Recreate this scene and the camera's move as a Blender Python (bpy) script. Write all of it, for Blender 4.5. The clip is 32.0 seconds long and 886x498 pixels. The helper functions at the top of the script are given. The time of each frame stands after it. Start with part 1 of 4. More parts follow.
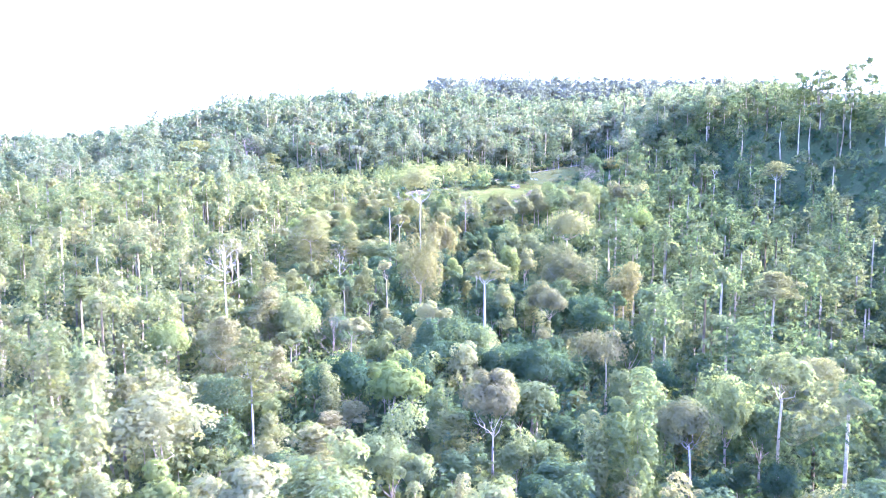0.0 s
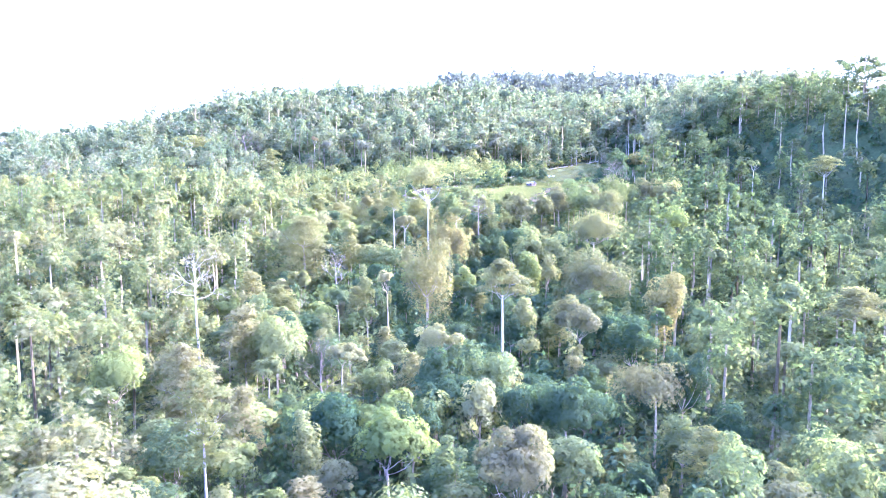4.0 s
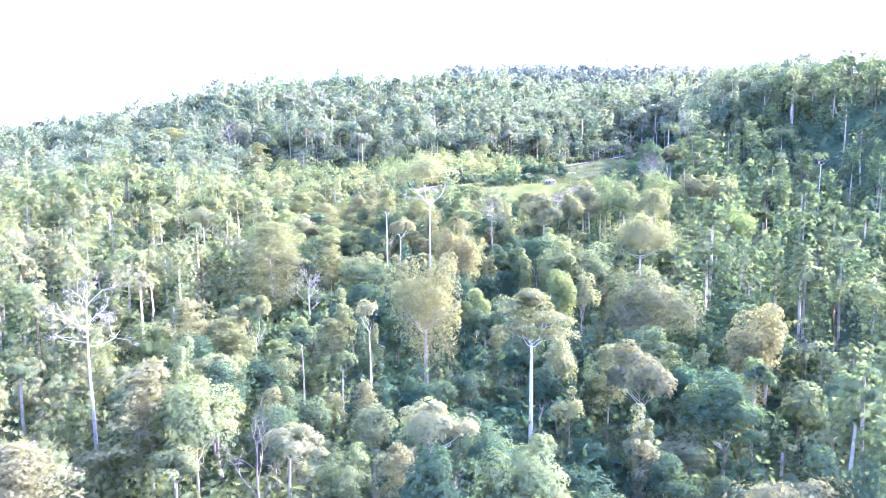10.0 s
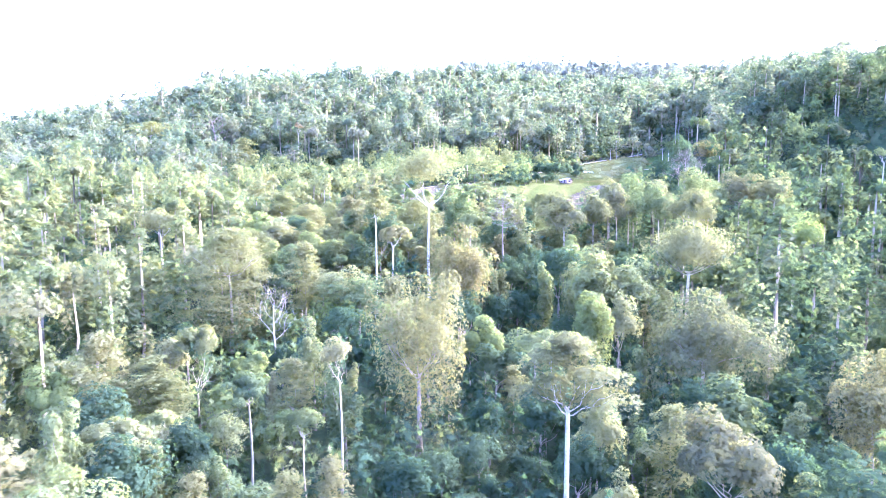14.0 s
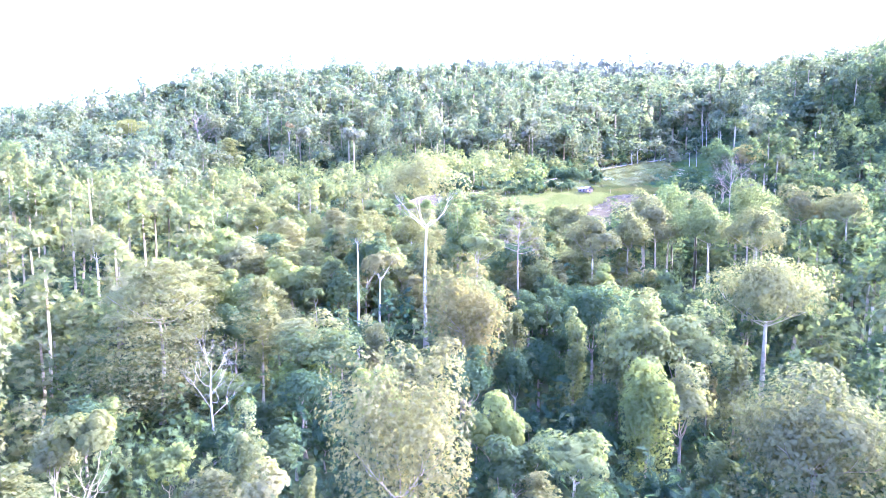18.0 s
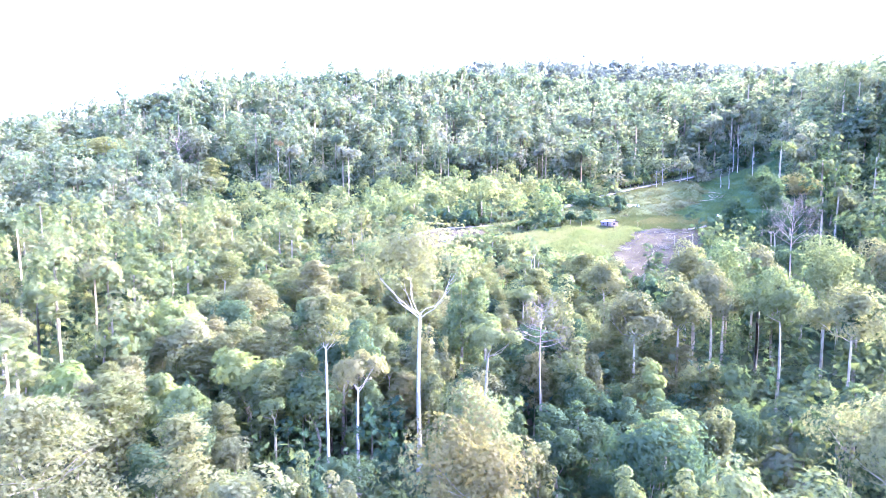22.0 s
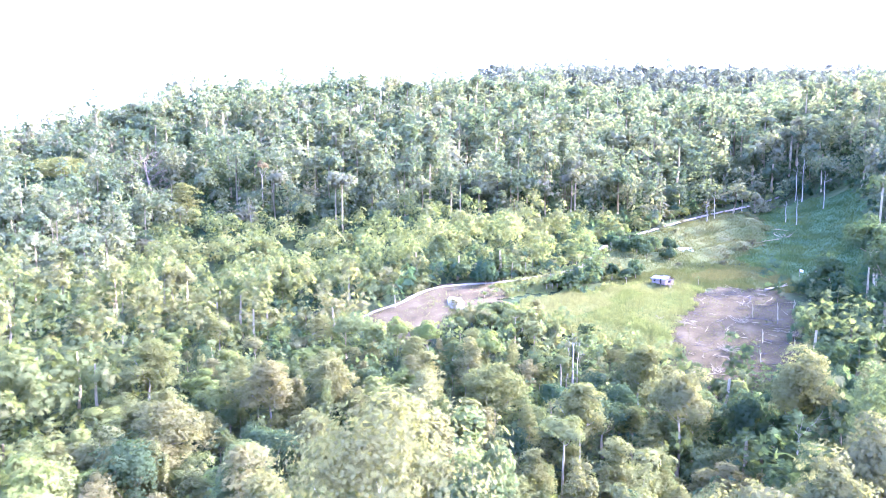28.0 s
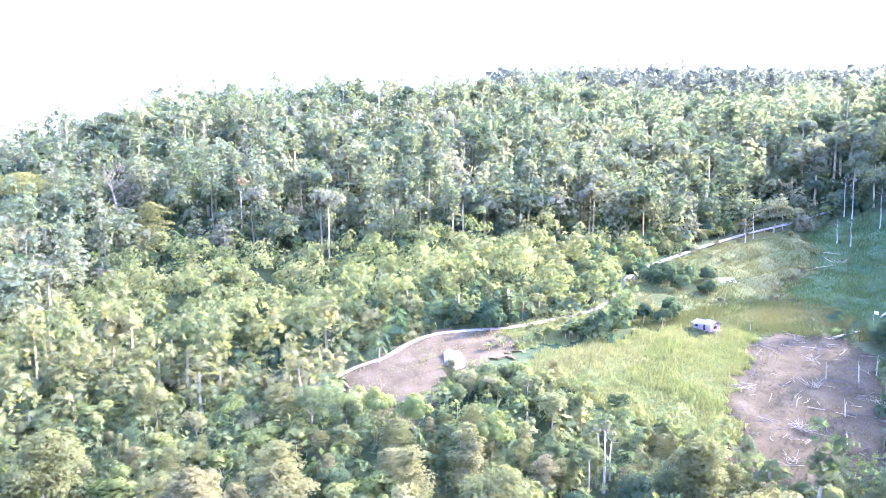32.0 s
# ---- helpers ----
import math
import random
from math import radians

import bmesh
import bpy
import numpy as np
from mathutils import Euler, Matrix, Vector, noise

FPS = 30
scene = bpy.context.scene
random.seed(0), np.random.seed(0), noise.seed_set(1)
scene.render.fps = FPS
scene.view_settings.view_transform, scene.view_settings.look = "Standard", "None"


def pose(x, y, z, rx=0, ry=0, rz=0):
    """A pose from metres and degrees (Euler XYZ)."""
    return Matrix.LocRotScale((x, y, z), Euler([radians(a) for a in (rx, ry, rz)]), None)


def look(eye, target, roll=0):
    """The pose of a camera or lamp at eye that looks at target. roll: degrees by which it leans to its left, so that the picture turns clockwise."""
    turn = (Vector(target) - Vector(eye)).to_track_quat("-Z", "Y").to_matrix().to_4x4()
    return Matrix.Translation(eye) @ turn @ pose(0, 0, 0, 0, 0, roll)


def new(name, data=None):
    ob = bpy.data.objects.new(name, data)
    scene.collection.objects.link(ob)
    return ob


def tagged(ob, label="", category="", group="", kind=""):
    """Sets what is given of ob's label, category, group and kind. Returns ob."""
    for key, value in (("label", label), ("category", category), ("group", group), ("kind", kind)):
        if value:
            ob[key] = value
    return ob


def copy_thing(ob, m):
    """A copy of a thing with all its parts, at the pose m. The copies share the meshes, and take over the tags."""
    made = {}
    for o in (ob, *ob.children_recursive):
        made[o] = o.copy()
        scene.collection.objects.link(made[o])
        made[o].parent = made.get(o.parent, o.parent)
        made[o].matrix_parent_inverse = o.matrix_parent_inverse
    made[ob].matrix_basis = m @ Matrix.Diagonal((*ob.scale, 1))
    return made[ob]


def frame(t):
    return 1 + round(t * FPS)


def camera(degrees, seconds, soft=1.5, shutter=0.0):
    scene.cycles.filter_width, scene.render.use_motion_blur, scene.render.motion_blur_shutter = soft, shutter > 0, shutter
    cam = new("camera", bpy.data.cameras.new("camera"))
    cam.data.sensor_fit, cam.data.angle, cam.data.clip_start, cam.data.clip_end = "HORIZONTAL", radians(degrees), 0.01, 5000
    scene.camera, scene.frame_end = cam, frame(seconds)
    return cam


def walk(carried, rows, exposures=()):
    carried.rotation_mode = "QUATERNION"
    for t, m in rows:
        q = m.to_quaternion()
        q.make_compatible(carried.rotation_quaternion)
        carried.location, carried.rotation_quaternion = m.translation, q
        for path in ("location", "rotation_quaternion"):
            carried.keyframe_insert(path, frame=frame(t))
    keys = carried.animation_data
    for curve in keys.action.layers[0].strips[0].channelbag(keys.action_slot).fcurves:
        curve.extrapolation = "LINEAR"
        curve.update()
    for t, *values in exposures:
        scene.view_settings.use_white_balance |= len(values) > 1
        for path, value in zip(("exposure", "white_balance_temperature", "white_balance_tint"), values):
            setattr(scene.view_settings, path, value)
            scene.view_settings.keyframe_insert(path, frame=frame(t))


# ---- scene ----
# seconds, place, then degrees: heading right of +y, pitch, lean
FLIGHT = [
    (0, -78.73, -419.77, 11.63, 4.872, -6.373, -0.193),
    (3, -76.70, -397.36, 11.27, 4.157, -6.556, -0.280),
    (6, -74.58, -373.47, 10.06, 3.741, -6.550, -0.252),
    (9, -72.47, -348.21, 9.75, 3.450, -6.690, -0.308),
    (11, -70.92, -330.74, 9.05, 3.248, -6.702, -0.258),
    (13, -69.49, -313.07, 8.16, 3.081, -6.651, -0.143),
    (16.5, -67.27, -281.89, 7.78, 2.777, -6.600, 0.155),
    (19, -65.19, -259.49, 12.93, 2.417, -6.654, 0.344),
    (21, -63.90, -242.08, 18.33, 2.135, -6.778, 0.127),
    (23, -62.46, -224.37, 22.97, 1.761, -6.745, 0.146),
    (25, -60.88, -207.53, 24.89, 1.158, -6.739, 0.122),
    (28, -59.89, -182.59, 31.44, 0.775, -6.713, 0.358),
    (30, -58.45, -166.46, 35.54, 0.371, -6.543, 0.358),
    (32, -56.50, -149.28, 35.49, -0.000, -6.455, -0.001),
]


def heading(x, y, z, yaw, pitch, lean):
    a, b = radians(yaw), radians(pitch)
    way = Vector((math.sin(a) * math.cos(b), math.cos(a) * math.cos(b), math.sin(b)))
    return look((x, y, z), Vector((x, y, z)) + way * 100, lean)


cam = camera(64.2, 32.0, soft=0.9)
walk(cam, [(row[0], heading(*row[1:])) for row in FLIGHT], exposures=[(0, 4.84, 4520, 56), (12, 4.88, 4520, 56), (24, 4.91, 4590, 56), (32, 4.81, 4780, 54)])

# ---- sky and sun ----
SUN_FROM = Vector((0.80, 0.19, 0.53)).normalized()
world = bpy.data.worlds.new("sky")
scene.world = world
world.use_nodes = True
wn = world.node_tree
sky = wn.nodes.new("ShaderNodeTexSky")
sky.sky_type, sky.sun_disc = "NISHITA", False
sky.sun_elevation = math.asin(SUN_FROM.z)
sky.sun_rotation = math.atan2(SUN_FROM.x, SUN_FROM.y)
sky.air_density, sky.dust_density, sky.ozone_density = 1.2, 3.0, 1.0
wn.links.new(sky.outputs[0], wn.nodes["Background"].inputs[0])
wn.nodes["Background"].inputs[1].default_value = 0.15
sun = new("sun", bpy.data.lights.new("sun", "SUN"))
sun.data.energy, sun.data.angle, sun.data.color = 1.75, radians(0.6), (1.0, 0.88, 0.54)
sun.matrix_world = look(SUN_FROM * 300, (0, 0, 0))


# ---- materials ----
def shader(name, rough=0.8, spec=0.3):
    m = bpy.data.materials.new(name)
    m.use_nodes = True
    n, l = m.node_tree.nodes, m.node_tree.links
    b = n["Principled BSDF"]
    b.inputs["Roughness"].default_value = rough
    b.inputs["Specular IOR Level"].default_value = spec
    return m, n, l, b


def ramp(n, l, source, stops):
    r = n.new("ShaderNodeValToRGB")
    l.new(source, r.inputs[0])
    e = r.color_ramp.elements
    while len(e) < len(stops):
        e.new(0.5)
    for k, (p, c) in zip(e, stops):
        k.position, k.color = p, (*c, 1)
    return r.outputs[0]


def noise_node(n, l, scale, detail=4.0, rough=0.55):
    pos = n.new("ShaderNodeNewGeometry").outputs["Position"]
    t = n.new("ShaderNodeTexNoise")
    t.inputs["Scale"].default_value, t.inputs["Detail"].default_value = scale, detail
    t.inputs["Roughness"].default_value = rough
    l.new(pos, t.inputs["Vector"])
    return t.outputs["Fac"]


def blend(n, l, fac, a, b, mode="MIX"):
    m = n.new("ShaderNodeMix")
    m.data_type, m.blend_type = "RGBA", mode
    if isinstance(fac, float):
        m.inputs[0].default_value = fac
    else:
        l.new(fac, m.inputs[0])
    for i, v in ((6, a), (7, b)):
        if isinstance(v, tuple):
            m.inputs[i].default_value = (*v, 1)
        else:
            l.new(v, m.inputs[i])
    return m.outputs[2]


def leaf_material(name, stops, glow=0.58, by_place=False, grain=5.6, gaps=0.60):
    """Foliage: the tree's own hue, leaf by leaf variation, some light through the leaf. Each spray is broken up into leaves with gaps between."""
    m, n, l, bsdf = shader(name, 0.8, 0.0)
    pos = n.new("ShaderNodeNewGeometry").outputs["Position"]
    if by_place:
        cell = n.new("ShaderNodeTexVoronoi")
        cell.inputs["Scale"].default_value = 0.085
        l.new(pos, cell.inputs["Vector"])
        sep = n.new("ShaderNodeSeparateColor")
        l.new(cell.outputs["Color"], sep.inputs[0])
        own = sep.outputs[0]
    else:
        own = n.new("ShaderNodeObjectInfo").outputs["Random"]
    hue = ramp(n, l, own, [(at, (1.05 * r, g, b)) for at, (r, g, b) in stops])
    spray = n.new("ShaderNodeNewGeometry").outputs["Random Per Island"]
    col = blend(n, l, 1.0, hue, ramp(n, l, spray, [(0.0, (0.88, 0.90, 0.92)), (1.0, (1.10, 1.08, 1.04))]), "MULTIPLY")
    leaf = n.new("ShaderNodeTexVoronoi")
    leaf.inputs["Scale"].default_value = grain
    l.new(pos, leaf.inputs["Vector"])
    one = n.new("ShaderNodeSeparateColor")
    l.new(leaf.outputs["Color"], one.inputs[0])
    col = blend(n, l, 1.0, col, ramp(n, l, one.outputs[0], [(0.0, (0.76, 0.80, 0.84)), (1.0, (1.22, 1.18, 1.08))]), "MULTIPLY")
    l.new(col, bsdf.inputs["Base Color"])
    bump = n.new("ShaderNodeBump")
    bump.inputs["Strength"].default_value, bump.inputs["Distance"].default_value = 0.35, 0.12
    l.new(leaf.outputs["Distance"], bump.inputs["Height"])
    l.new(bump.outputs[0], bsdf.inputs["Normal"])
    t = n.new("ShaderNodeBsdfTranslucent")
    l.new(blend(n, l, 1.0, col, (1.22, 1.18, 0.60), "MULTIPLY"), t.inputs[0])
    mix = n.new("ShaderNodeMixShader")
    mix.inputs[0].default_value = glow
    l.new(bsdf.outputs[0], mix.inputs[1])
    l.new(t.outputs[0], mix.inputs[2])
    if gaps > 1:
        l.new(mix.outputs[0], n["Material Output"].inputs[0])
        return m
    # leaves thin out towards the rim of each spray
    off = n.new("ShaderNodeVectorMath")
    off.operation = "SUBTRACT"
    l.new(n.new("ShaderNodeTexCoord").outputs["UV"], off.inputs[0])
    off.inputs[1].default_value = (0.5, 0.5, 0)
    size = n.new("ShaderNodeVectorMath")
    size.operation = "ABSOLUTE"
    l.new(off.outputs[0], size.inputs[0])
    rim = n.new("ShaderNodeVectorMath")
    rim.operation = "DOT_PRODUCT"
    l.new(size.outputs[0], rim.inputs[0])
    rim.inputs[1].default_value = (2, 2, 0)
    keep = n.new("ShaderNodeMath")
    keep.operation = "MULTIPLY_ADD"
    l.new(rim.outputs["Value"], keep.inputs[0])
    keep.inputs[1].default_value, keep.inputs[2].default_value = -0.52, gaps + 0.27
    hole = n.new("ShaderNodeMath")
    hole.operation = "GREATER_THAN"
    l.new(leaf.outputs["Distance"], hole.inputs[0])
    l.new(keep.outputs[0], hole.inputs[1])
    cut = n.new("ShaderNodeMixShader")
    l.new(hole.outputs[0], cut.inputs[0])
    l.new(mix.outputs[0], cut.inputs[1])
    l.new(n.new("ShaderNodeBsdfTransparent").outputs[0], cut.inputs[2])
    l.new(cut.outputs[0], n["Material Output"].inputs[0])
    return m


def rough_material(name, scale, stops, fine=6.0, bump=0.4, rough=0.9, metal=0.0):
    m, n, l, b = shader(name, rough, 0.2 if rough < 0.9 else 0.02)
    b.inputs["Metallic"].default_value = metal
    big = ramp(n, l, noise_node(n, l, scale), stops)
    small = noise_node(n, l, scale * fine, 5.0, 0.7)
    tone = ramp(n, l, small, [(0.25, (0.6, 0.6, 0.6)), (0.75, (1.3, 1.3, 1.3))])
    l.new(blend(n, l, 1.0, big, tone, "MULTIPLY"), b.inputs["Base Color"])
    bp = n.new("ShaderNodeBump")
    bp.inputs["Strength"].default_value = bump
    l.new(small, bp.inputs["Height"])
    l.new(bp.outputs[0], b.inputs["Normal"])
    return m


LEAF_STOPS = [(0.0, (0.062, 0.090, 0.048)), (0.3, (0.096, 0.124, 0.060)), (0.55, (0.120, 0.142, 0.068)),
              (0.8, (0.138, 0.156, 0.078)), (1.0, (0.146, 0.152, 0.088))]
NEAR_STOPS = [(0.0, (0.070, 0.098, 0.042)), (0.3, (0.104, 0.132, 0.050)), (0.6, (0.128, 0.150, 0.058)), (1.0, (0.146, 0.154, 0.070))]
M_LEAF = leaf_material("broadleaf_foliage", NEAR_STOPS, grain=12.0)
M_FEATHER = leaf_material("feathery_foliage", [(0.0, (0.100, 0.119, 0.043)), (0.5, (0.119, 0.132, 0.048)), (1.0, (0.134, 0.134, 0.060))], grain=12.0)
M_VINE = leaf_material("vine_foliage", [(0.0, (0.080, 0.112, 0.044)), (0.6, (0.120, 0.138, 0.054)), (1.0, (0.148, 0.146, 0.066))], grain=12.0)
M_LIME = leaf_material("young_foliage", [(0.0, (0.106, 0.142, 0.041)), (1.0, (0.137, 0.164, 0.054))], grain=12.0)
M_OLIVE = leaf_material("olive_foliage", [(0.0, (0.083, 0.096, 0.044)), (0.5, (0.098, 0.107, 0.050)), (1.0, (0.110, 0.112, 0.055))], grain=12.0)
M_TAN = leaf_material("dry_tan_foliage", [(0.0, (0.113, 0.117, 0.047)), (1.0, (0.124, 0.126, 0.054))], grain=13.0, gaps=0.58)
M_RUSSET = leaf_material("russet_climber_foliage", [(0.0, (0.107, 0.105, 0.042)), (1.0, (0.118, 0.112, 0.046))], grain=13.0, gaps=0.58)
M_HOAR = leaf_material("pale_olive_foliage", [(0.0, (0.109, 0.121, 0.048)), (1.0, (0.123, 0.132, 0.055))], grain=13.0, gaps=0.58)
# deep green leaves of some trees, used for painted shade as well
M_DEEP = leaf_material("deep_green_and_shade_foliage", [(0.0, (0.030, 0.056, 0.030)), (1.0, (0.056, 0.084, 0.038))], grain=12.0)
M_STRAWY = leaf_material("yellowing_foliage", [(0.0, (0.123, 0.123, 0.044)), (1.0, (0.141, 0.136, 0.053))])
M_RUST = leaf_material("withered_foliage", [(0.0, (0.15, 0.128, 0.068)), (1.0, (0.16, 0.136, 0.076))])
M_ORCHARD = leaf_material("planted_foliage", [(0.0, (0.086, 0.113, 0.042)), (0.6, (0.107, 0.130, 0.049)), (1.0, (0.125, 0.141, 0.058))], by_place=True, grain=7.0)
M_WOODS = leaf_material("wood_foliage", [(p, tuple(0.80 * v for v in c)) for p, c in NEAR_STOPS], by_place=True, grain=8.5)
# dark stops put the shade between the trees into the undergrowth's colour
M_UNDER = leaf_material("gap_shade_foliage", [(0.0, (0.026, 0.052, 0.030)), (0.5, (0.042, 0.070, 0.036)), (1.0, (0.082, 0.106, 0.046))], by_place=True, grain=8.0)
M_GROWTH = leaf_material("low_growth_foliage", [(0.0, (0.050, 0.080, 0.034)), (0.5, (0.082, 0.112, 0.044)), (1.0, (0.118, 0.142, 0.054))], by_place=True, grain=8.0)
# leaf colour shifted towards blue for the haze over the hill
M_HILL = leaf_material("haze_tinted_hill_foliage", [(p, (0.75 * r, 0.79 * g, 0.90 * b)) for p, (r, g, b) in LEAF_STOPS], by_place=True, grain=5.0, gaps=0.66)
# leaf colour scaled down to carry the shade over the valley
M_DIM = leaf_material("shade_toned_wood_foliage", [(p, (0.60 * r, 0.68 * g, 0.58 * b)) for p, (r, g, b) in LEAF_STOPS], by_place=True, grain=8.5)
# bluish grey-green leaf colour carries the distant haze
M_FAR = leaf_material("haze_tinted_far_foliage", [(0.0, (0.058, 0.074, 0.062)), (1.0, (0.072, 0.088, 0.074))], by_place=True, grain=2.5, gaps=0.70)
M_BARK = rough_material("pale_bark", 0.5, [(0.3, (0.140, 0.120, 0.066)), (0.7, (0.250, 0.220, 0.130))])
M_DARKBARK = rough_material("brown_bark", 0.5, [(0.3, (0.120, 0.102, 0.062)), (0.7, (0.225, 0.192, 0.125))])
M_DEAD = rough_material("bleached_wood", 0.6, [(0.3, (0.180, 0.164, 0.119)), (0.7, (0.287, 0.262, 0.197))])
M_PINK = rough_material("bare_twig_bark", 0.6, [(0.3, (0.125, 0.100, 0.066)), (0.7, (0.185, 0.150, 0.105))])
M_FLOOR = rough_material("forest_floor", 0.05, [(0.3, (0.020, 0.030, 0.011)), (0.55, (0.034, 0.045, 0.016)), (0.75, (0.058, 0.064, 0.024))], fine=14, bump=1.0)


# ---- mesh helpers ----
def mesh_of(name, verts, quads=None, tris=None, mats=(), index=None, smooth=False, normals=None):
    """A mesh from arrays of vertices and of quads and triangles; normals round off a crown of leaves."""
    me = bpy.data.meshes.new(name)
    verts = np.asarray(verts, np.float32).reshape(-1, 3)
    q = np.zeros((0, 4), np.int32) if quads is None else np.asarray(quads, np.int32).reshape(-1, 4)
    t = np.zeros((0, 3), np.int32) if tris is None else np.asarray(tris, np.int32).reshape(-1, 3)
    loops = np.concatenate([q.ravel(), t.ravel()])
    starts = np.concatenate([np.arange(len(q)) * 4, len(q) * 4 + np.arange(len(t)) * 3]).astype(np.int32)
    me.vertices.add(len(verts))
    me.vertices.foreach_set("co", verts.ravel())
    me.loops.add(len(loops))
    me.loops.foreach_set("vertex_index", loops)
    me.polygons.add(len(starts))
    me.polygons.foreach_set("loop_start", starts)
    if index is not None:
        me.polygons.foreach_set("material_index", np.asarray(index, np.int32))
    if smooth:
        me.polygons.foreach_set("use_smooth", np.ones(len(starts), bool))
    for m in mats:
        me.materials.append(m)
    if len(t) == 0 and not smooth:
        uv = me.uv_layers.new(name="spray")
        uv.data.foreach_set("uv", np.tile(np.array([1, 0.5, 0.5, 1, 0, 0.5, 0.5, 0], np.float32), len(q)))
    me.update(calc_edges=True)
    me.validate()
    if normals is not None:
        me.normals_split_custom_set_from_vertices(np.asarray(normals, np.float32))
    return me


def part(name, me, parent=None, label=""):
    ob = new(name, me)
    ob.parent = parent
    return tagged(ob, label)


def unit(v):
    return v / np.maximum(np.linalg.norm(v, axis=-1, keepdims=True), 1e-9)


def leaf_quads(p, nrm, size, rng, slim=0.62):
    """Folded diamond leaves (sprays of leaves) at the points p, facing along nrm."""
    k = len(p)
    nrm = unit(unit(nrm) + rng.normal(size=(k, 3)) * 0.38)
    t = unit(np.cross(nrm, rng.normal(size=(k, 3))))
    s = np.cross(nrm, t)
    size = np.broadcast_to(np.asarray(size, float), (k,))[:, None]
    w = slim * (0.75 + 0.5 * rng.random((k, 1)))
    size = size * 1.12
    v = np.stack([p + t * size, p + s * size * w + nrm * size * 0.22, p - t * size * 0.9, p - s * size * w + nrm * size * 0.22], 1)
    return v.reshape(-1, 3), np.arange(4 * k).reshape(k, 4)


def soft(nrm):
    """The way each corner of a spray faces: with its bough, not leaf by leaf."""
    return np.repeat(unit(nrm), 4, axis=0)


def tube(path, radii, sides=6):
    """A tapered tube along a path of points."""
    path, radii = np.asarray(path, float), np.asarray(radii, float)
    d = unit(np.gradient(path, axis=0))
    ref = np.eye(3)[int(np.argmin(np.abs(path[-1] - path[0])))]
    a = unit(np.cross(d, ref))
    b = np.cross(d, a)
    ang = np.arange(sides) * 2 * np.pi / sides
    ring = a[:, None] * np.cos(ang)[None, :, None] + b[:, None] * np.sin(ang)[None, :, None]
    v = (path[:, None] + ring * radii[:, None, None]).reshape(-1, 3)
    i, j = np.meshgrid(np.arange(len(path) - 1), np.arange(sides), indexing="ij")
    jn = (j + 1) % sides
    q = np.stack([i * sides + j, i * sides + jn, (i + 1) * sides + jn, (i + 1) * sides + j], -1).reshape(-1, 4)
    return v, q


def joined(pieces):
    vs, qs, o = [], [], 0
    for v, q in pieces:
        vs.append(v)
        qs.append(np.asarray(q) + o)
        o += len(v)
    return np.concatenate(vs), np.concatenate(qs)


# ---- the lie of the land ----
ALONG = [-900, -420, -230, -128, -90, -60, -25, 0, 50, 110, 200, 300, 420, 600, 860, 1020, 1500, 4500]
RISE = [-60, -48, -42, -26, -23, -15, -4, 0, 3, 13, 41, 67, 45, 92, 154, 120, -60, -120]


def ground(x, y):
    """Height of the ground: a valley that climbs to a spur, a main ridge beyond it and a steep ridge beside."""
    x, y = np.asarray(x, float), np.asarray(y, float)
    b = (np.interp(y - 12, ALONG, RISE) + 2 * np.interp(y, ALONG, RISE) + np.interp(y + 12, ALONG, RISE)) / 4
    f = np.interp(x, [-700, -450, -324, -270, -218, -115, 0, 70], [-0.05, 0.06, 0.24, 0.56, 0.90, 1.01, 0.97, 0.88])
    f = np.where(y > 420, f + (np.interp(x, [-200, 20], [0.0, 1]) - f) * np.clip((y - 420) / 150, 0, 1), f)
    b = np.where(b > 8, 8 + (b - 8) * f, b)
    b = b - 12 / (1 + np.exp((x + 78) / 9.0)) * np.exp(-((y - 20) / 60.0) ** 2)
    crest = np.interp(y, [-420, -250, -130, -60, -30, 0, 30, 75, 250, 420], [-38, 2, 40, 49, 46, 41, 41, 47, 52, 30]) + np.interp(x, [190, 600], [0, -40])
    z = b + np.maximum(crest - b, 0) / (1 + np.exp(-(x - np.interp(y, [-80, 30, 70, 110, 220], [142, 98, 102, 113, 135])) / np.interp(y, [-60, 20], [17.0, 13.0])))
    return z + 0.8 * np.sin(x * 0.071 + 1.3) * np.sin(y * 0.063) * np.clip((np.abs(y - 5) - 60) / 60, 0, 1)


def inside(x, y, poly):
    """Which of the points lie in the polygon."""
    x, y = np.asarray(x, float), np.asarray(y, float)
    r = np.zeros(x.shape, bool)
    for (xa, ya), (xb, yb) in zip(poly, poly[1:] + poly[:1]):
        cross = (ya > y) != (yb > y)
        r ^= cross & (x < (xb - xa) * (y - ya) / ((yb - ya) or 1e-9) + xa)
    return r


def axis_steps(lo, hi, step, far):
    core = np.arange(lo, hi + 0.1, step)
    g = step * 1.25 ** np.arange(1, 40)
    tail = np.cumsum(g)
    tail = tail[tail < far]
    return np.concatenate([lo - tail[::-1], core, hi + tail])


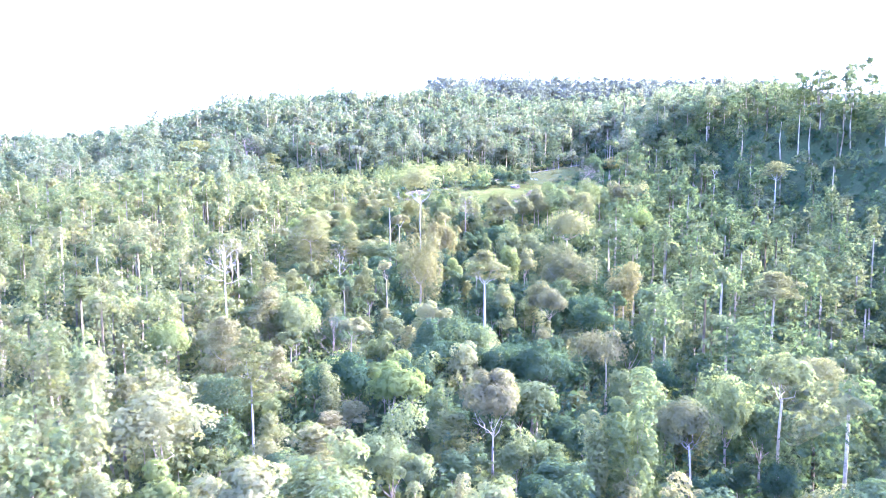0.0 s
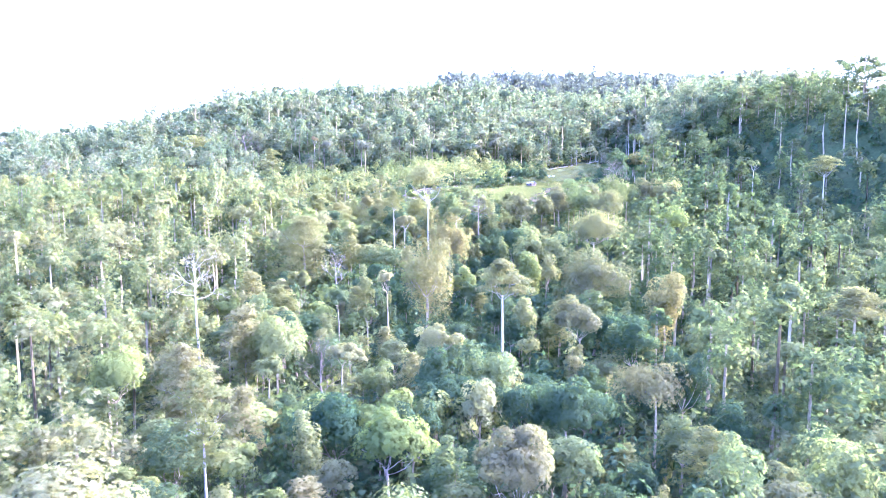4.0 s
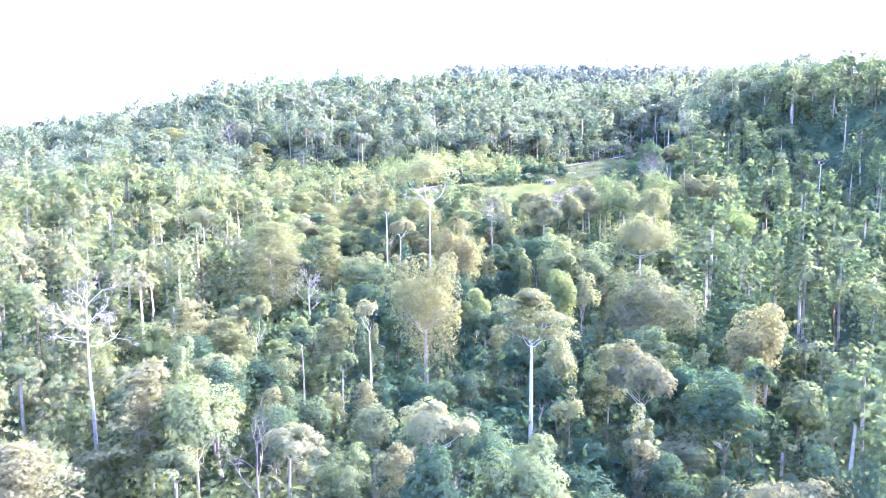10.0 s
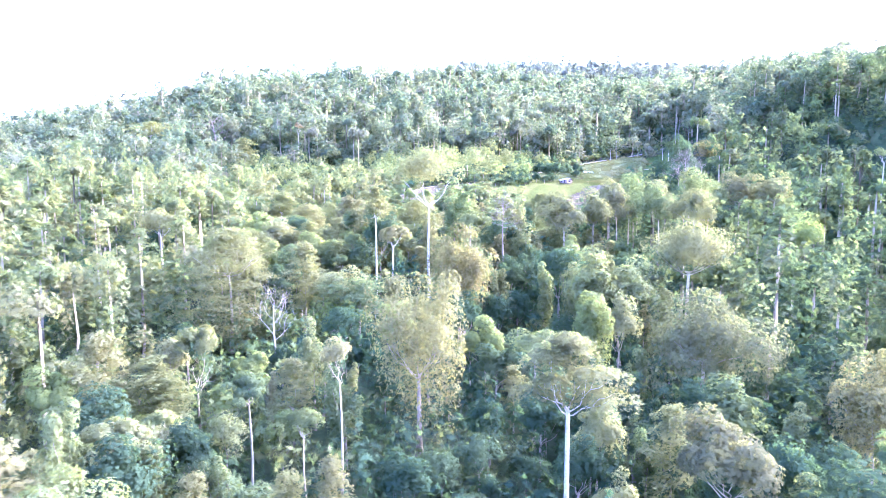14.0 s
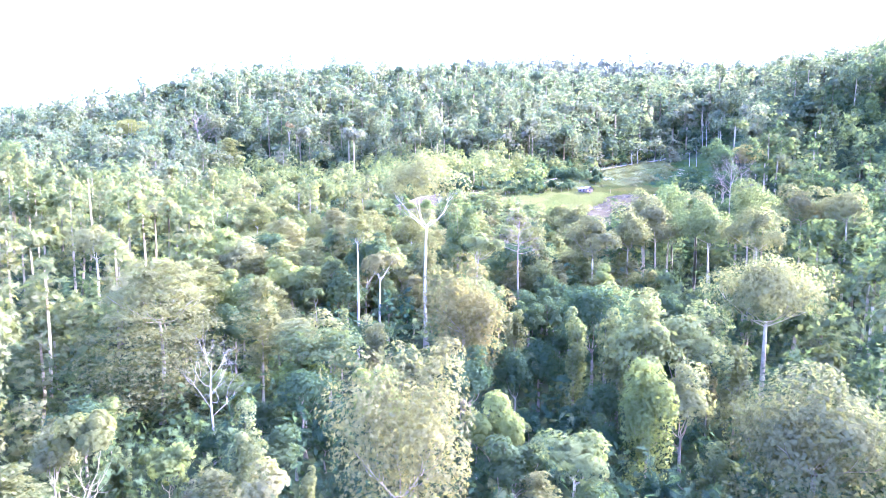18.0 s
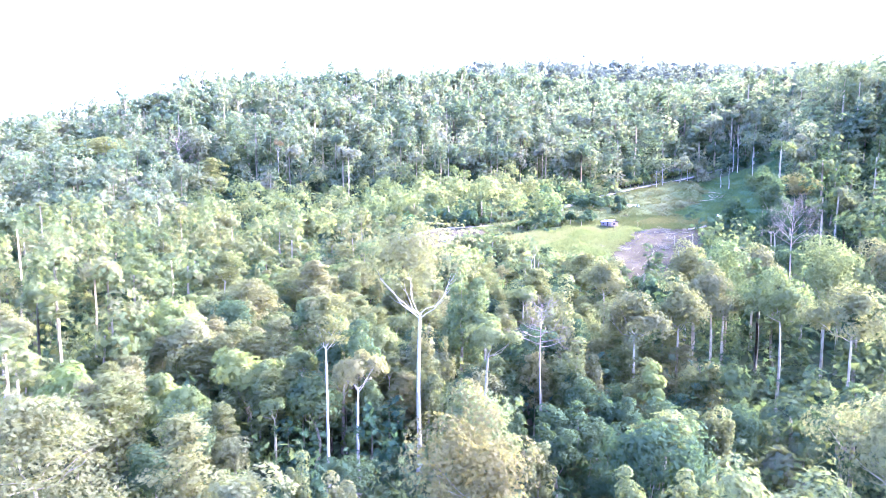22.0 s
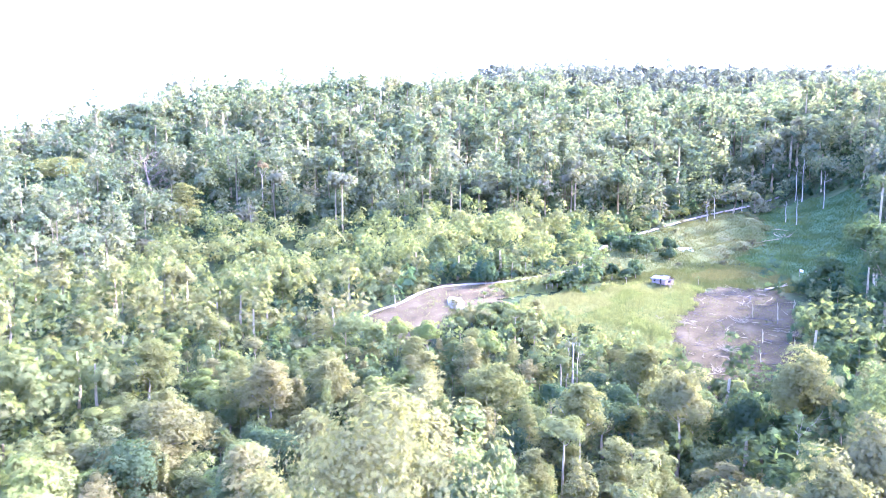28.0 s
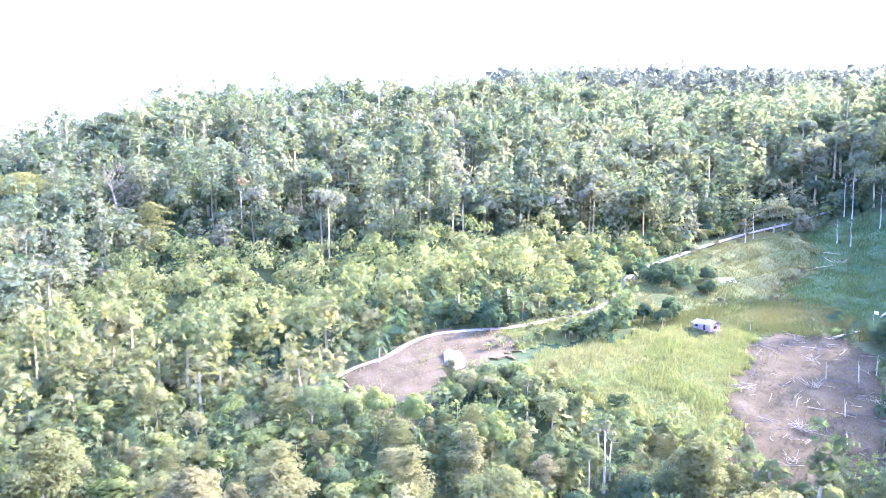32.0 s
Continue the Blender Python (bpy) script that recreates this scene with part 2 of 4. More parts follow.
def build_ground():
    xs = np.concatenate([axis_steps(-330, 260, 6.0, 3800), np.arange(-93.0, 115, 2.0), np.arange(-80.0, -28, 1.0)])
    ys = np.concatenate([axis_steps(-430, 340, 6.0, 3900), np.arange(-63.0, 131, 2.0), np.arange(-40.0, 14, 1.0)])
    xs, ys = np.unique(np.round(xs, 1)), np.unique(np.round(ys, 1))
    X, Y = np.meshgrid(xs, ys)
    v = np.stack([X, Y, ground(X, Y)], -1).reshape(-1, 3)
    i, j = np.meshgrid(np.arange(len(ys) - 1), np.arange(len(xs) - 1), indexing="ij")
    o = i * len(xs) + j
    q = np.stack([o, o + 1, o + 1 + len(xs), o + len(xs)], -1).reshape(-1, 4)
    return tagged(new("ground", mesh_of("ground", v, q, mats=[M_FLOOR], smooth=True)),
                  "hilly ground under rainforest, dark green undergrowth", "ground", kind="structure")


build_ground()

# ---- clearing: outlines in plan ----
ROAD = [(-90, -18), (-81, -14), (-74, -8), (-69, -7), (-64, -1), (-59, 4), (-50, 4), (-42, 5), (-30, 11), (-21, 18), (-13, 29), (-7, 45),
        (-1, 57), (9, 68), (20, 77), (35, 90), (49, 101), (63, 110), (76, 114), (88, 117)]
BARE = [(-79, -11), (-73, -5), (-68, -4), (-62, 3), (-58, 6), (-50, 6), (-43, 6), (-41, 0), (-40, -7), (-44, -12), (-51, -16), (-57, -22), (-60, -33), (-66, -34), (-71, -24)]
GRASS = [(-49, -21), (-44, -15), (-38, -11), (-30, -6), (-17, -1), (-4, 6), (3, 5), (11, 2), (7, -8), (1, -18), (-6, -28), (-8, -38), (-14, -41), (-22, -37), (-30, -28), (-38, -23)]
BURN = [(9, -2), (16, 0), (25, 0), (30, -8), (27, -19), (20, -34), (15, -42), (8, -48), (0, -53), (-7, -53), (-12, -46), (-10, -37), (-7, -28), (0, -18), (6, -8)]
TERRACE = [(-14, 33), (-8, 40), (-1, 52), (18, 73), (36, 88), (53, 101), (70, 101), (64, 75), (54, 59), (38, 41), (34, 31), (14, 25), (-6, 16), (-14, 22)]
SLOPE = [(38, 41), (54, 59), (64, 75), (70, 101), (92, 106), (100, 85), (92, 64), (70, 20), (46, -8), (36, -6), (33, 2), (39, 19), (34, 31)]
VERGE = [(-44, 6), (-30, 12.5), (-21, 19.5), (-14, 28), (-8, 42), (-6, 16), (-18, 6), (-31, -4), (-40, -8), (-44, 1)]
CORN = [(-18, 6), (-7, 15), (13, 24), (34, 30), (39, 19), (36, -5), (27, -1), (12, 0), (1, 4)]
OPEN = [BARE, GRASS, BURN, TERRACE, CORN, SLOPE, VERGE]
M_ROAD = rough_material("pale_gravel", 0.8, [(0.3, (0.115, 0.103, 0.078)), (0.7, (0.175, 0.158, 0.122))])
M_EARTH = rough_material("bare_reddish_earth", 0.25, [(0.3, (0.032, 0.026, 0.012)), (0.5, (0.050, 0.040, 0.019)), (0.75, (0.070, 0.057, 0.030))], fine=9, bump=1.0)
M_GRASS = rough_material("bright_grass", 0.15, [(0.3, (0.059, 0.086, 0.022)), (0.7, (0.083, 0.105, 0.031))], fine=10)
# rank grass, its green darkened for the shade below the ridge
M_SLOPE = rough_material("shade_toned_rank_grass", 0.1, [(0.3, (0.024, 0.049, 0.019)), (0.7, (0.046, 0.073, 0.027))], fine=12, bump=1.0)
M_BURN = rough_material("burnt_earth", 0.22, [(0.3, (0.022, 0.018, 0.008)), (0.47, (0.038, 0.031, 0.014)), (0.6, (0.050, 0.041, 0.019)), (0.75, (0.064, 0.053, 0.026))], fine=9, bump=1.0)
M_TERRACE = rough_material("dry_grass", 0.12, [(0.3, (0.043, 0.055, 0.017)), (0.5, (0.062, 0.070, 0.022)), (0.75, (0.082, 0.079, 0.029))], fine=10)


def flat(x, y):
    return 0.0 * x


def terraces(x, y):
    """Low banks across the slope."""
    k = (y - 0.28 * x + 5 * np.sin(x * 0.09)) / 13.0
    near = np.full(np.shape(x), 9.0)
    for (xa, ya), (xb, yb) in zip(TERRACE, TERRACE[1:] + TERRACE[:1]):
        s = np.clip(((x - xa) * (xb - xa) + (y - ya) * (yb - ya)) / ((xb - xa) ** 2 + (yb - ya) ** 2), 0, 1)
        near = np.minimum(near, np.hypot(x - xa - s * (xb - xa), y - ya - s * (yb - ya)))
    return np.clip(near / 5.0, 0, 1) * 2.8 * (k - np.floor(k)) ** 2.2 + 0.15 * np.sin(x * 0.5) * np.sin(y * 0.6)


def ragged(x, y, poly):
    """Inside the outline, with an uneven edge."""
    return inside(x + 1.1 * np.sin(y * 0.55) + 0.7 * np.sin(y * 1.7 + x * 0.6), y + 1.1 * np.sin(x * 0.6 + 1) + 0.7 * np.sin(x * 1.9 + y * 0.5), poly)


def patch(name, poly, material, lift, label, category, step=0.8, relief=flat):
    """A sheet that lies on the ground inside an outline."""
    px, py = [p[0] for p in poly], [p[1] for p in poly]
    xs, ys = np.arange(min(px) - 2, max(px) + 2, step), np.arange(min(py) - 2, max(py) + 2, step)
    X, Y = np.meshgrid(xs, ys)
    keep = ragged(X[:-1, :-1] + step / 2, Y[:-1, :-1] + step / 2, poly)
    i, j = np.nonzero(keep)
    o = i * len(xs) + j
    q = np.stack([o, o + 1, o + 1 + len(xs), o + len(xs)], -1)
    v = np.stack([X, Y, ground(X, Y) + lift + relief(X, Y)], -1).reshape(-1, 3)
    used = np.unique(q)
    back = np.zeros(len(v), int)
    back[used] = np.arange(len(used))
    return tagged(new(name, mesh_of(name, v[used], back[q], mats=[material], smooth=True)), label, category, kind="structure")


patch("terrace_ground", TERRACE, M_TERRACE, 0.10, "terraced slope of dry yellowish grass", "field", relief=terraces)
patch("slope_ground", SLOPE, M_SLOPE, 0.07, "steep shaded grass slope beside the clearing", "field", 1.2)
patch("verge_ground", VERGE, M_GRASS, 0.19, "grassy verge between road and field", "field")
patch("crop_ground", CORN, M_TERRACE, 0.13, "strip of tall yellowish crops behind the hut", "field")
patch("field_ground", GRASS, M_GRASS, 0.16, "bright green grass field on the spur", "field")
patch("burnt_ground", BURN, M_BURN, 0.22, "burnt brown field strewn with logs", "field")
patch("bare_ground", BARE, M_EARTH, 0.36, "bare reddish landslip below the road", "ground")


def ribbon(name, line, width, material, lift, label, category):
    p = np.array(line, float)
    t = np.arange(len(p))
    tt = np.linspace(0, len(p) - 1, len(p) * 6)
    x, y = np.interp(tt, t, p[:, 0]), np.interp(tt, t, p[:, 1])
    for _ in range(6):
        x[1:-1], y[1:-1] = (x[:-2] + 2 * x[1:-1] + x[2:]) / 4, (y[:-2] + 2 * y[1:-1] + y[2:]) / 4
    d = unit(np.stack([np.gradient(x), np.gradient(y)], -1))
    side = np.stack([d[:, 1], -d[:, 0]], -1)
    rows = []
    for k in np.linspace(-0.5, 0.5, 5):
        w = width * (1 + 0.15 * np.sin(tt * 3.1 + k * 9))
        rows.append(np.stack([x + side[:, 0] * k * w, y + side[:, 1] * k * w, ground(x + side[:, 0] * k * w, y + side[:, 1] * k * w) + lift - abs(k) * 0.2], -1))
    v = np.stack(rows, 1).reshape(-1, 3)
    i, j = np.meshgrid(np.arange(len(x) - 1), np.arange(4), indexing="ij")
    o = (i * 5 + j).ravel()
    return tagged(new(name, mesh_of(name, v, np.stack([o, o + 1, o + 6, o + 5], -1), mats=[material], smooth=True)), label, category, kind="structure")


ribbon("road", ROAD, 1.8, M_ROAD, 0.55, "pale unpaved road winding up the hillside", "road")


# ---- trees ----
def sphere_dirs(k, rng, low=-0.3):
    z = low + (1 - low) * rng.random(k)
    a = rng.random(k) * 2 * np.pi
    r = np.sqrt(1 - z * z)
    return np.stack([r * np.cos(a), r * np.sin(a), z], -1)


def lobed_crown(rng, width, depth, lobes, count, size):
    """A billowing crown: leaves on the outside of many rounded lobes."""
    c = sphere_dirs(lobes, rng, -0.35)
    c = c * np.array([width * 0.34, width * 0.34, depth * 0.36]) * (0.55 + 0.6 * rng.random((lobes, 1)))
    a, f = np.arctan2(c[:, 1], c[:, 0]), rng.random(3) * 6.3
    reach = 1 + 0.30 * np.sin(a + f[0]) + 0.22 * np.sin(2 * a + f[1])
    c = c * np.stack([reach, reach, 0.85 + 0.25 * np.sin(a * 2 + f[2])], -1)
    r = width * (0.10 + 0.15 * rng.random(lobes))
    k = rng.integers(0, lobes, count)
    d = sphere_dirs(count, rng, -0.45)
    flat = np.array([1, 1, 0.9])
    p = c[k] + d * flat * (r[k] * (0.8 + 0.3 * rng.random(count)))[:, None]
    n = d + rng.normal(size=(count, 3)) * 0.16 + np.array([0, 0, 0.30]) + 0.5 * unit(c)[k]
    return p, n, size * (0.6 + 0.8 * rng.random(count)), c


def layered_crown(rng, width, depth, layers, count, size):
    """Flat feathery fans, one above the other."""
    layers = int(layers * 1.7)
    h = np.arange(layers) / max(layers - 1, 1)
    dome = np.sqrt(np.clip(1.02 - np.abs(h * 1.45 - 0.45) ** 2.2, 0.05, 1))
    a, q = np.arange(layers) * 2.4 + rng.random(layers), width * 0.31 * np.sqrt(rng.random(layers)) * dome
    c = np.stack([np.cos(a) * q, np.sin(a) * q, (h - 0.5) * depth], -1)
    r = width * (0.13 + 0.13 * rng.random(layers)) * (0.55 + 0.45 * dome)
    k = rng.integers(0, layers, count)
    a, q = rng.random(count) * 2 * np.pi, np.sqrt(rng.random(count))
    p = c[k] + np.stack([np.cos(a) * q * r[k], np.sin(a) * q * r[k], -0.22 * q * q * r[k] + rng.normal(size=count) * 0.25], -1)
    n = np.stack([np.cos(a) * 0.3, np.sin(a) * 0.3, np.ones(count)], -1) + rng.normal(size=(count, 3)) * 0.18
    return p, n, size * (0.6 + 0.8 * rng.random(count)), c


def draped_crown(rng, width, depth, lobes, count, size):
    """A tree hung with climbers: a dome and curtains of leaves down from it."""
    a0 = rng.random(lobes) * 2 * np.pi
    c = np.stack([np.cos(a0) * width * 0.27, np.sin(a0) * width * 0.27, depth * (0.15 + 0.3 * rng.random(lobes))], -1)
    c[:, :2] *= (0.5 + 0.8 * rng.random(lobes))[:, None]
    c[:, 2] += depth * 0.16 * rng.normal(size=lobes)
    r = width * (0.10 + 0.11 * rng.random(lobes))
    drop = depth * (0.20 + 0.65 * rng.random(lobes))
    k = rng.integers(0, lobes, count)
    d = sphere_dirs(count, rng, -0.1)
    hang = (rng.random(count) ** 1.3) * (rng.random(count) < 0.72)
    p = c[k] + d * r[k][:, None]
    p[:, 2] -= hang * drop[k]
    p[:, :2] *= (1 - 0.2 * hang)[:, None]
    n = d + rng.normal(size=(count, 3)) * 0.2
    n[:, 2] += 0.3 * (1 - hang)
    return p, n, size * (0.6 + 0.8 * rng.random(count)), c


def limbs(rng, height, fork, targets, radius, wander=0.25, sides=7, twiggy=True):
    """Trunk to the fork, and a limb to each target."""
    h = np.linspace(0, 1, 9)
    bend = rng.normal(size=2) * wander
    path = np.stack([bend[0] * np.sin(h * 3.0), bend[1] * np.sin(h * 2.4), h * fork - 1.2 * (h == 0)], -1)
    rad = radius * (1 - 0.5 * h) * (1 + 0.9 * np.exp(-h * 14))
    pieces = []
    for i, g in enumerate(targets):
        top = path[-1] - np.array([0, 0, 0.35 * (i % 3)])
        s = np.linspace(0, 1, 6)[:, None]
        mid = top * (1 - s) + np.asarray(g) * s
        mid = mid + np.array([0, 0, 1.0]) * (np.sin(s * np.pi) * -0.10 * np.linalg.norm(g - top)) + rng.normal(size=(6, 3)) * 0.22 * np.sin(s * np.pi)
        pieces.append(tube(mid, radius * 0.26 * (1 - 0.85 * s[:, 0]), 4))
        for k in ((2, 3, 4) if twiggy else ()):
            way = unit(mid[k] - mid[k - 1] + rng.normal(size=3) * 0.5)
            pieces.append(tube([mid[k], mid[k] + way * 0.9, mid[k] + way * 1.9 + np.array([0, 0, 0.4])], radius * np.array([0.12, 0.08, 0.03]), 3))
    return tube(path, rad, sides), pieces


KINDS = {}


def make_tree(name, label, kind, rng, height, fork, width, depth, leaf_mat, bark, count, size, radius, form, lobes, group):
    """One tree with trunk and crown, standing at the origin."""
    p, n, s, c = form(rng, width, depth, lobes, int(count * 1.9), size * 0.74)
    lift = np.array([0, 0, height - depth * 0.5])
    pick = c[rng.permutation(len(c))[:6]] + lift
    if kind == "giant":
        out = np.hypot(c[:, 0], c[:, 1])
        sector = (np.arctan2(c[:, 1], c[:, 0]) + np.pi) // 1.05
        outer = [np.flatnonzero(sector == i)[np.argmax(out[sector == i])] for i in range(6) if (sector == i).any()]
        pick = c[outer] + lift
        pick[:, 2] = np.minimum(pick[:, 2], fork + 1.5 + 0.8 * np.hypot(pick[:, 0], pick[:, 1]))
    pick[:, 2] = np.maximum(pick[:, 2], fork + 0.3 + 0.55 * np.hypot(pick[:, 0], pick[:, 1]))
    v, q = leaf_quads(p + lift, n, s, rng)
    stem, boughs = limbs(rng, height, fork, pick, radius, twiggy=kind == "giant")
    root = tagged(new(name), label, "tree", group)
    if kind == "giant":
        trunk = part("trunk", mesh_of("trunk", *stem, mats=[bark], smooth=True), root)
        for i in range(0, len(boughs), 4):
            part("limb", mesh_of("limb", *joined(boughs[i:i + 4]), mats=[bark], smooth=True), trunk)
    else:
        part("trunk", mesh_of("trunk", *joined([stem] + boughs), mats=[bark], smooth=True), root)
    part("crown", mesh_of("crown", v, q, mats=[leaf_mat], normals=soft(n)), root)
    KINDS.setdefault(kind, []).append([root, 0])
    return root


def place(kind, x, y, scale=1.0, turn=0.0, which=None, sink=0.0, squash=1.0):
    """Stand a tree of that kind on the ground: the first use takes the tree itself, later ones copies."""
    pool = KINDS[kind]
    slot = pool[which if which is not None else 0]
    wide, deep = rs.uniform(0.85, 1.4), rs.uniform(0.85, 1.3)
    wide, deep = wide * max(squash, 0.3) ** 0.6, deep * max(squash, 0.3) ** 0.6
    m = pose(x, y, float(ground(x, y)) - sink, 0, 0, turn) @ Matrix.Diagonal((scale * wide, scale * deep, scale * squash, 1))
    slot[1] += 1
    if slot[1] == 1:
        slot[0].matrix_basis = m
        return slot[0]
    root = slot[0]
    keep = root.matrix_basis.copy()
    root.matrix_basis = Matrix()
    got = copy_thing(root, m)
    root.matrix_basis = keep
    return got


rs = np.random.default_rng(7)
for i in range(6):
    make_tree("canopy_tree", "tall rainforest tree with billowing green crown", "canopy", rs, 24, 10, 8.5 + i * 0.7, 17, M_LEAF, M_DARKBARK, 2000, 0.46, 0.34, lobed_crown, 28, "canopy trees")
for i in range(5):
    make_tree("feathery_tree", "slender tree with flat layered feathery crown", "feather", rs, 22, 11, 11, 13, M_FEATHER, M_BARK, 1800, 0.46, 0.22, layered_crown, 19, "feathery trees")
for i in range(5):
    make_tree("vine_draped_tree", "tree hung with curtains of climbing vines", "vine", rs, 21, 12, 7, 18, M_VINE, M_DARKBARK, 2100, 0.44, 0.32, draped_crown, 15, "vine-draped trees")
for i in range(4):
    make_tree("emergent_tree", "emergent tree with long pale bare trunk", "emergent", rs, 29, 21, 9, 9, M_LEAF, M_BARK, 1500, 0.46, 0.32, lobed_crown, 16, "emergent trees")
for i in range(3):
    make_tree("young_tree", "young lime-green tree among taller ones", "young", rs, 13, 4, 6, 10.5, M_LIME, M_BARK, 1000, 0.42, 0.14, lobed_crown, 13, "young trees")

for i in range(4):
    make_tree("dark_canopy_tree", "dense rainforest tree, dark green partly as painted shade", "deep", rs, 22, 9, 9 + i * 0.8, 17, M_DEEP, M_DARKBARK, 1900, 0.46, 0.34, lobed_crown, 28, "dark canopy trees")

# ---- trees that stand out, each at its own place ----
taken = []


def stand(kind, name, label, x, y, fork_z, top_z, width, depth, form, lobes, count, leaf_mat, bark, radius, size=0.48, group=""):
    """A single tree whose fork and top are at the heights given."""
    base = float(ground(x, y))
    root = make_tree(name, label, kind, rs, top_z - base, fork_z - base, width, depth, leaf_mat, bark, int(count * 1.6), size * 0.85, radius, form, lobes, group)
    root.matrix_basis = pose(x, y, base)
    taken.append((x, y, width))
    return root


def twigs(rng, start, way, length, radius, depth, pieces, spread=0.7, sides=5):
    """Bare boughs that divide again and again."""
    s = np.linspace(0, 1, 4)[:, None]
    bend = rng.normal(size=3) * length * 0.08
    path = start + way * length * s + bend * np.sin(s * np.pi) + np.array([0, 0, 0.10 * length]) * s * s
    pieces.append(tube(path, radius * (1 - 0.55 * s[:, 0]), sides))
    if depth:
        for _ in range(int(rng.integers(2, 5))):
            q = rng.uniform(0.45, 1.0)
            side = unit(way + rng.normal(size=3) * spread + np.array([0, 0, 0.15]))
            twigs(rng, path[0] + (path[-1] - path[0]) * q, side, length * rng.uniform(0.45, 0.75), radius * 0.5, depth - 1, pieces, spread, max(sides - 1, 3))


def bare_tree(name, label, x, y, fork_z, top_z, material, radius, boughs=6, depth=3, spread=0.7, lean=(0, 0), wide=0.7):
    """A leafless tree: trunk and boughs."""
    base = float(ground(x, y))
    root = tagged(new(name), label, "tree")
    root.matrix_basis = pose(x, y, base)
    fork, top = fork_z - base, top_z - base
    h = np.linspace(0, 1, 12)
    reach = fork + (top - fork) * 0.8
    path = np.stack([lean[0] * h + 0.15 * np.sin(h * 7), lean[1] * h, reach * h - 1.0 * (h == 0)], -1)
    part("trunk", mesh_of("trunk", *tube(path, radius * (1 - 0.85 * h ** 1.6) * (1 + 0.8 * np.exp(-h * 14)), 8), mats=[material], smooth=True), root)
    for i in range(boughs):
        a, q = i * 2.4 + rs.random(), i / max(boughs - 1, 1)
        z = fork + (reach - fork) * q * 0.95
        start = np.array([np.interp(z, path[:, 2], path[:, 0]), np.interp(z, path[:, 2], path[:, 1]), z])
        pieces = []
        up = 0.15 + 0.75 * q + 0.2 * rs.random()
        twigs(rs, start, unit(np.array([np.cos(a) * wide, np.sin(a) * wide, up])), (top - fork) * (0.48 - 0.2 * q), radius * (0.25 - 0.11 * q), depth, pieces, spread)
        part("bough", mesh_of("bough", *joined(pieces), mats=[material], smooth=True), root)
    taken.append((x, y, 5))
    return root


stand("giant", "giant_emergent_tree", "giant tree with pale trunk and open spreading crown", -63, -128, -1.4, 12.0, 19, 11, lobed_crown, 34, 1500, M_HOAR, M_DEAD, 0.40, 0.5)
stand("giant", "emergent_tree", "emergent tree with straight pale trunk and tiered crown", -51, -229, -19, -10.5, 15, 7, layered_crown, 8, 1900, M_HOAR, M_DEAD, 0.42)
stand("giant", "vine_draped_tree", "golden-brown tree hung with dense climbers", -67, -198, -24, -12.5, 18, 20, draped_crown, 26, 3200, M_TAN, M_DARKBARK, 0.5)
stand("giant", "crooked_tree", "thin crooked pale tree with small open crown", -78, -211, -20.6, -15, 6, 4.5, lobed_crown, 9, 350, M_VINE, M_BARK, 0.22)
stand("giant", "spreading_tree", "wide grey-green tree with forked pale limbs", -10, -161, -14, -2.5, 19, 16, lobed_crown, 36, 3200, M_HOAR, M_BARK, 0.5)
stand("giant", "yellowing_tree", "yellow-green tree with rounded crown", 24, -142, -15, -3, 13, 12, lobed_crown, 20, 2200, M_LIME, M_BARK, 0.35)
stand("giant", "umbrella_tree", "yellow-green umbrella tree on the shaded slope", 99, -112, 7, 15, 17, 6, layered_crown, 14, 1300, M_FEATHER, M_DEAD, 0.45)
stand("giant", "slender_tree", "slender pale tree with sparse forked top", 83, -86, 9, 14, 6, 4, lobed_crown, 8, 200, M_LEAF, M_DEAD, 0.3)
stand("giant", "umbrella_tree", "broad flat umbrella tree with pale forked trunk", -216, 118, 26, 34, 37, 7, layered_crown, 18, 3000, M_FEATHER, M_DEAD, 0.7, 0.7)
stand("giant", "rust_tree", "slim tree with rust-coloured crown", -130, 108, 27, 34, 6, 6, lobed_crown, 10, 500, M_RUST, M_DEAD, 0.35)
stand("giant", "umbrella_tree", "tall umbrella tree with mossy trunk", 20, -251, -21, -14.5, 16, 5.5, layered_crown, 11, 2000, M_FEATHER, M_BARK, 0.45)
stand("giant", "canopy_tree", "rounded olive-green tree with pale branching trunk", -77.5, -288, -34, -24.5, 11, 12, lobed_crown, 24, 3000, M_LIME, M_DEAD, 0.3)
stand("giant", "leaning_tree", "tall thin pale-trunked tree with feathery crown", -103, -292, -26, -17, 10, 13, layered_crown, 14, 1500, M_FEATHER, M_DEAD, 0.28)
stand("giant", "vine_draped_tree", "reddish tree smothered in hanging vines", -57.6, -158, -16, -6, 15, 21, draped_crown, 24, 3000, M_RUSSET, M_DARKBARK, 0.45)
stand("giant", "feathery_tree", "tall pale tree with many feathery tiers", -105.6, -158, -14, -4.5, 26, 24, layered_crown, 34, 6500, M_HOAR, M_BARK, 0.4)
stand("giant", "emergent_tree", "pale forked emergent tree with rounded crown", -134, -114, -10, -3, 12, 8, lobed_crown, 16, 1700, M_HOAR, M_DEAD, 0.36)
stand("giant", "slender_tree", "tall thin twin-trunked pale tree", -76, -138, -4, 3, 7, 6, layered_crown, 8, 600, M_FEATHER, M_DEAD, 0.26)
stand("giant", "slender_tree", "slender bowed pale tree with a domed crown", -72, -134, -11, -6, 9, 5, lobed_crown, 11, 900, M_FEATHER, M_DEAD, 0.28)
stand("giant", "slender_tree", "two pale poles with small tufted tops", -32.9, -50, -2.5, -0.8, 2.2, 1.6, lobed_crown, 5, 120, M_LEAF, M_DEAD, 0.2)
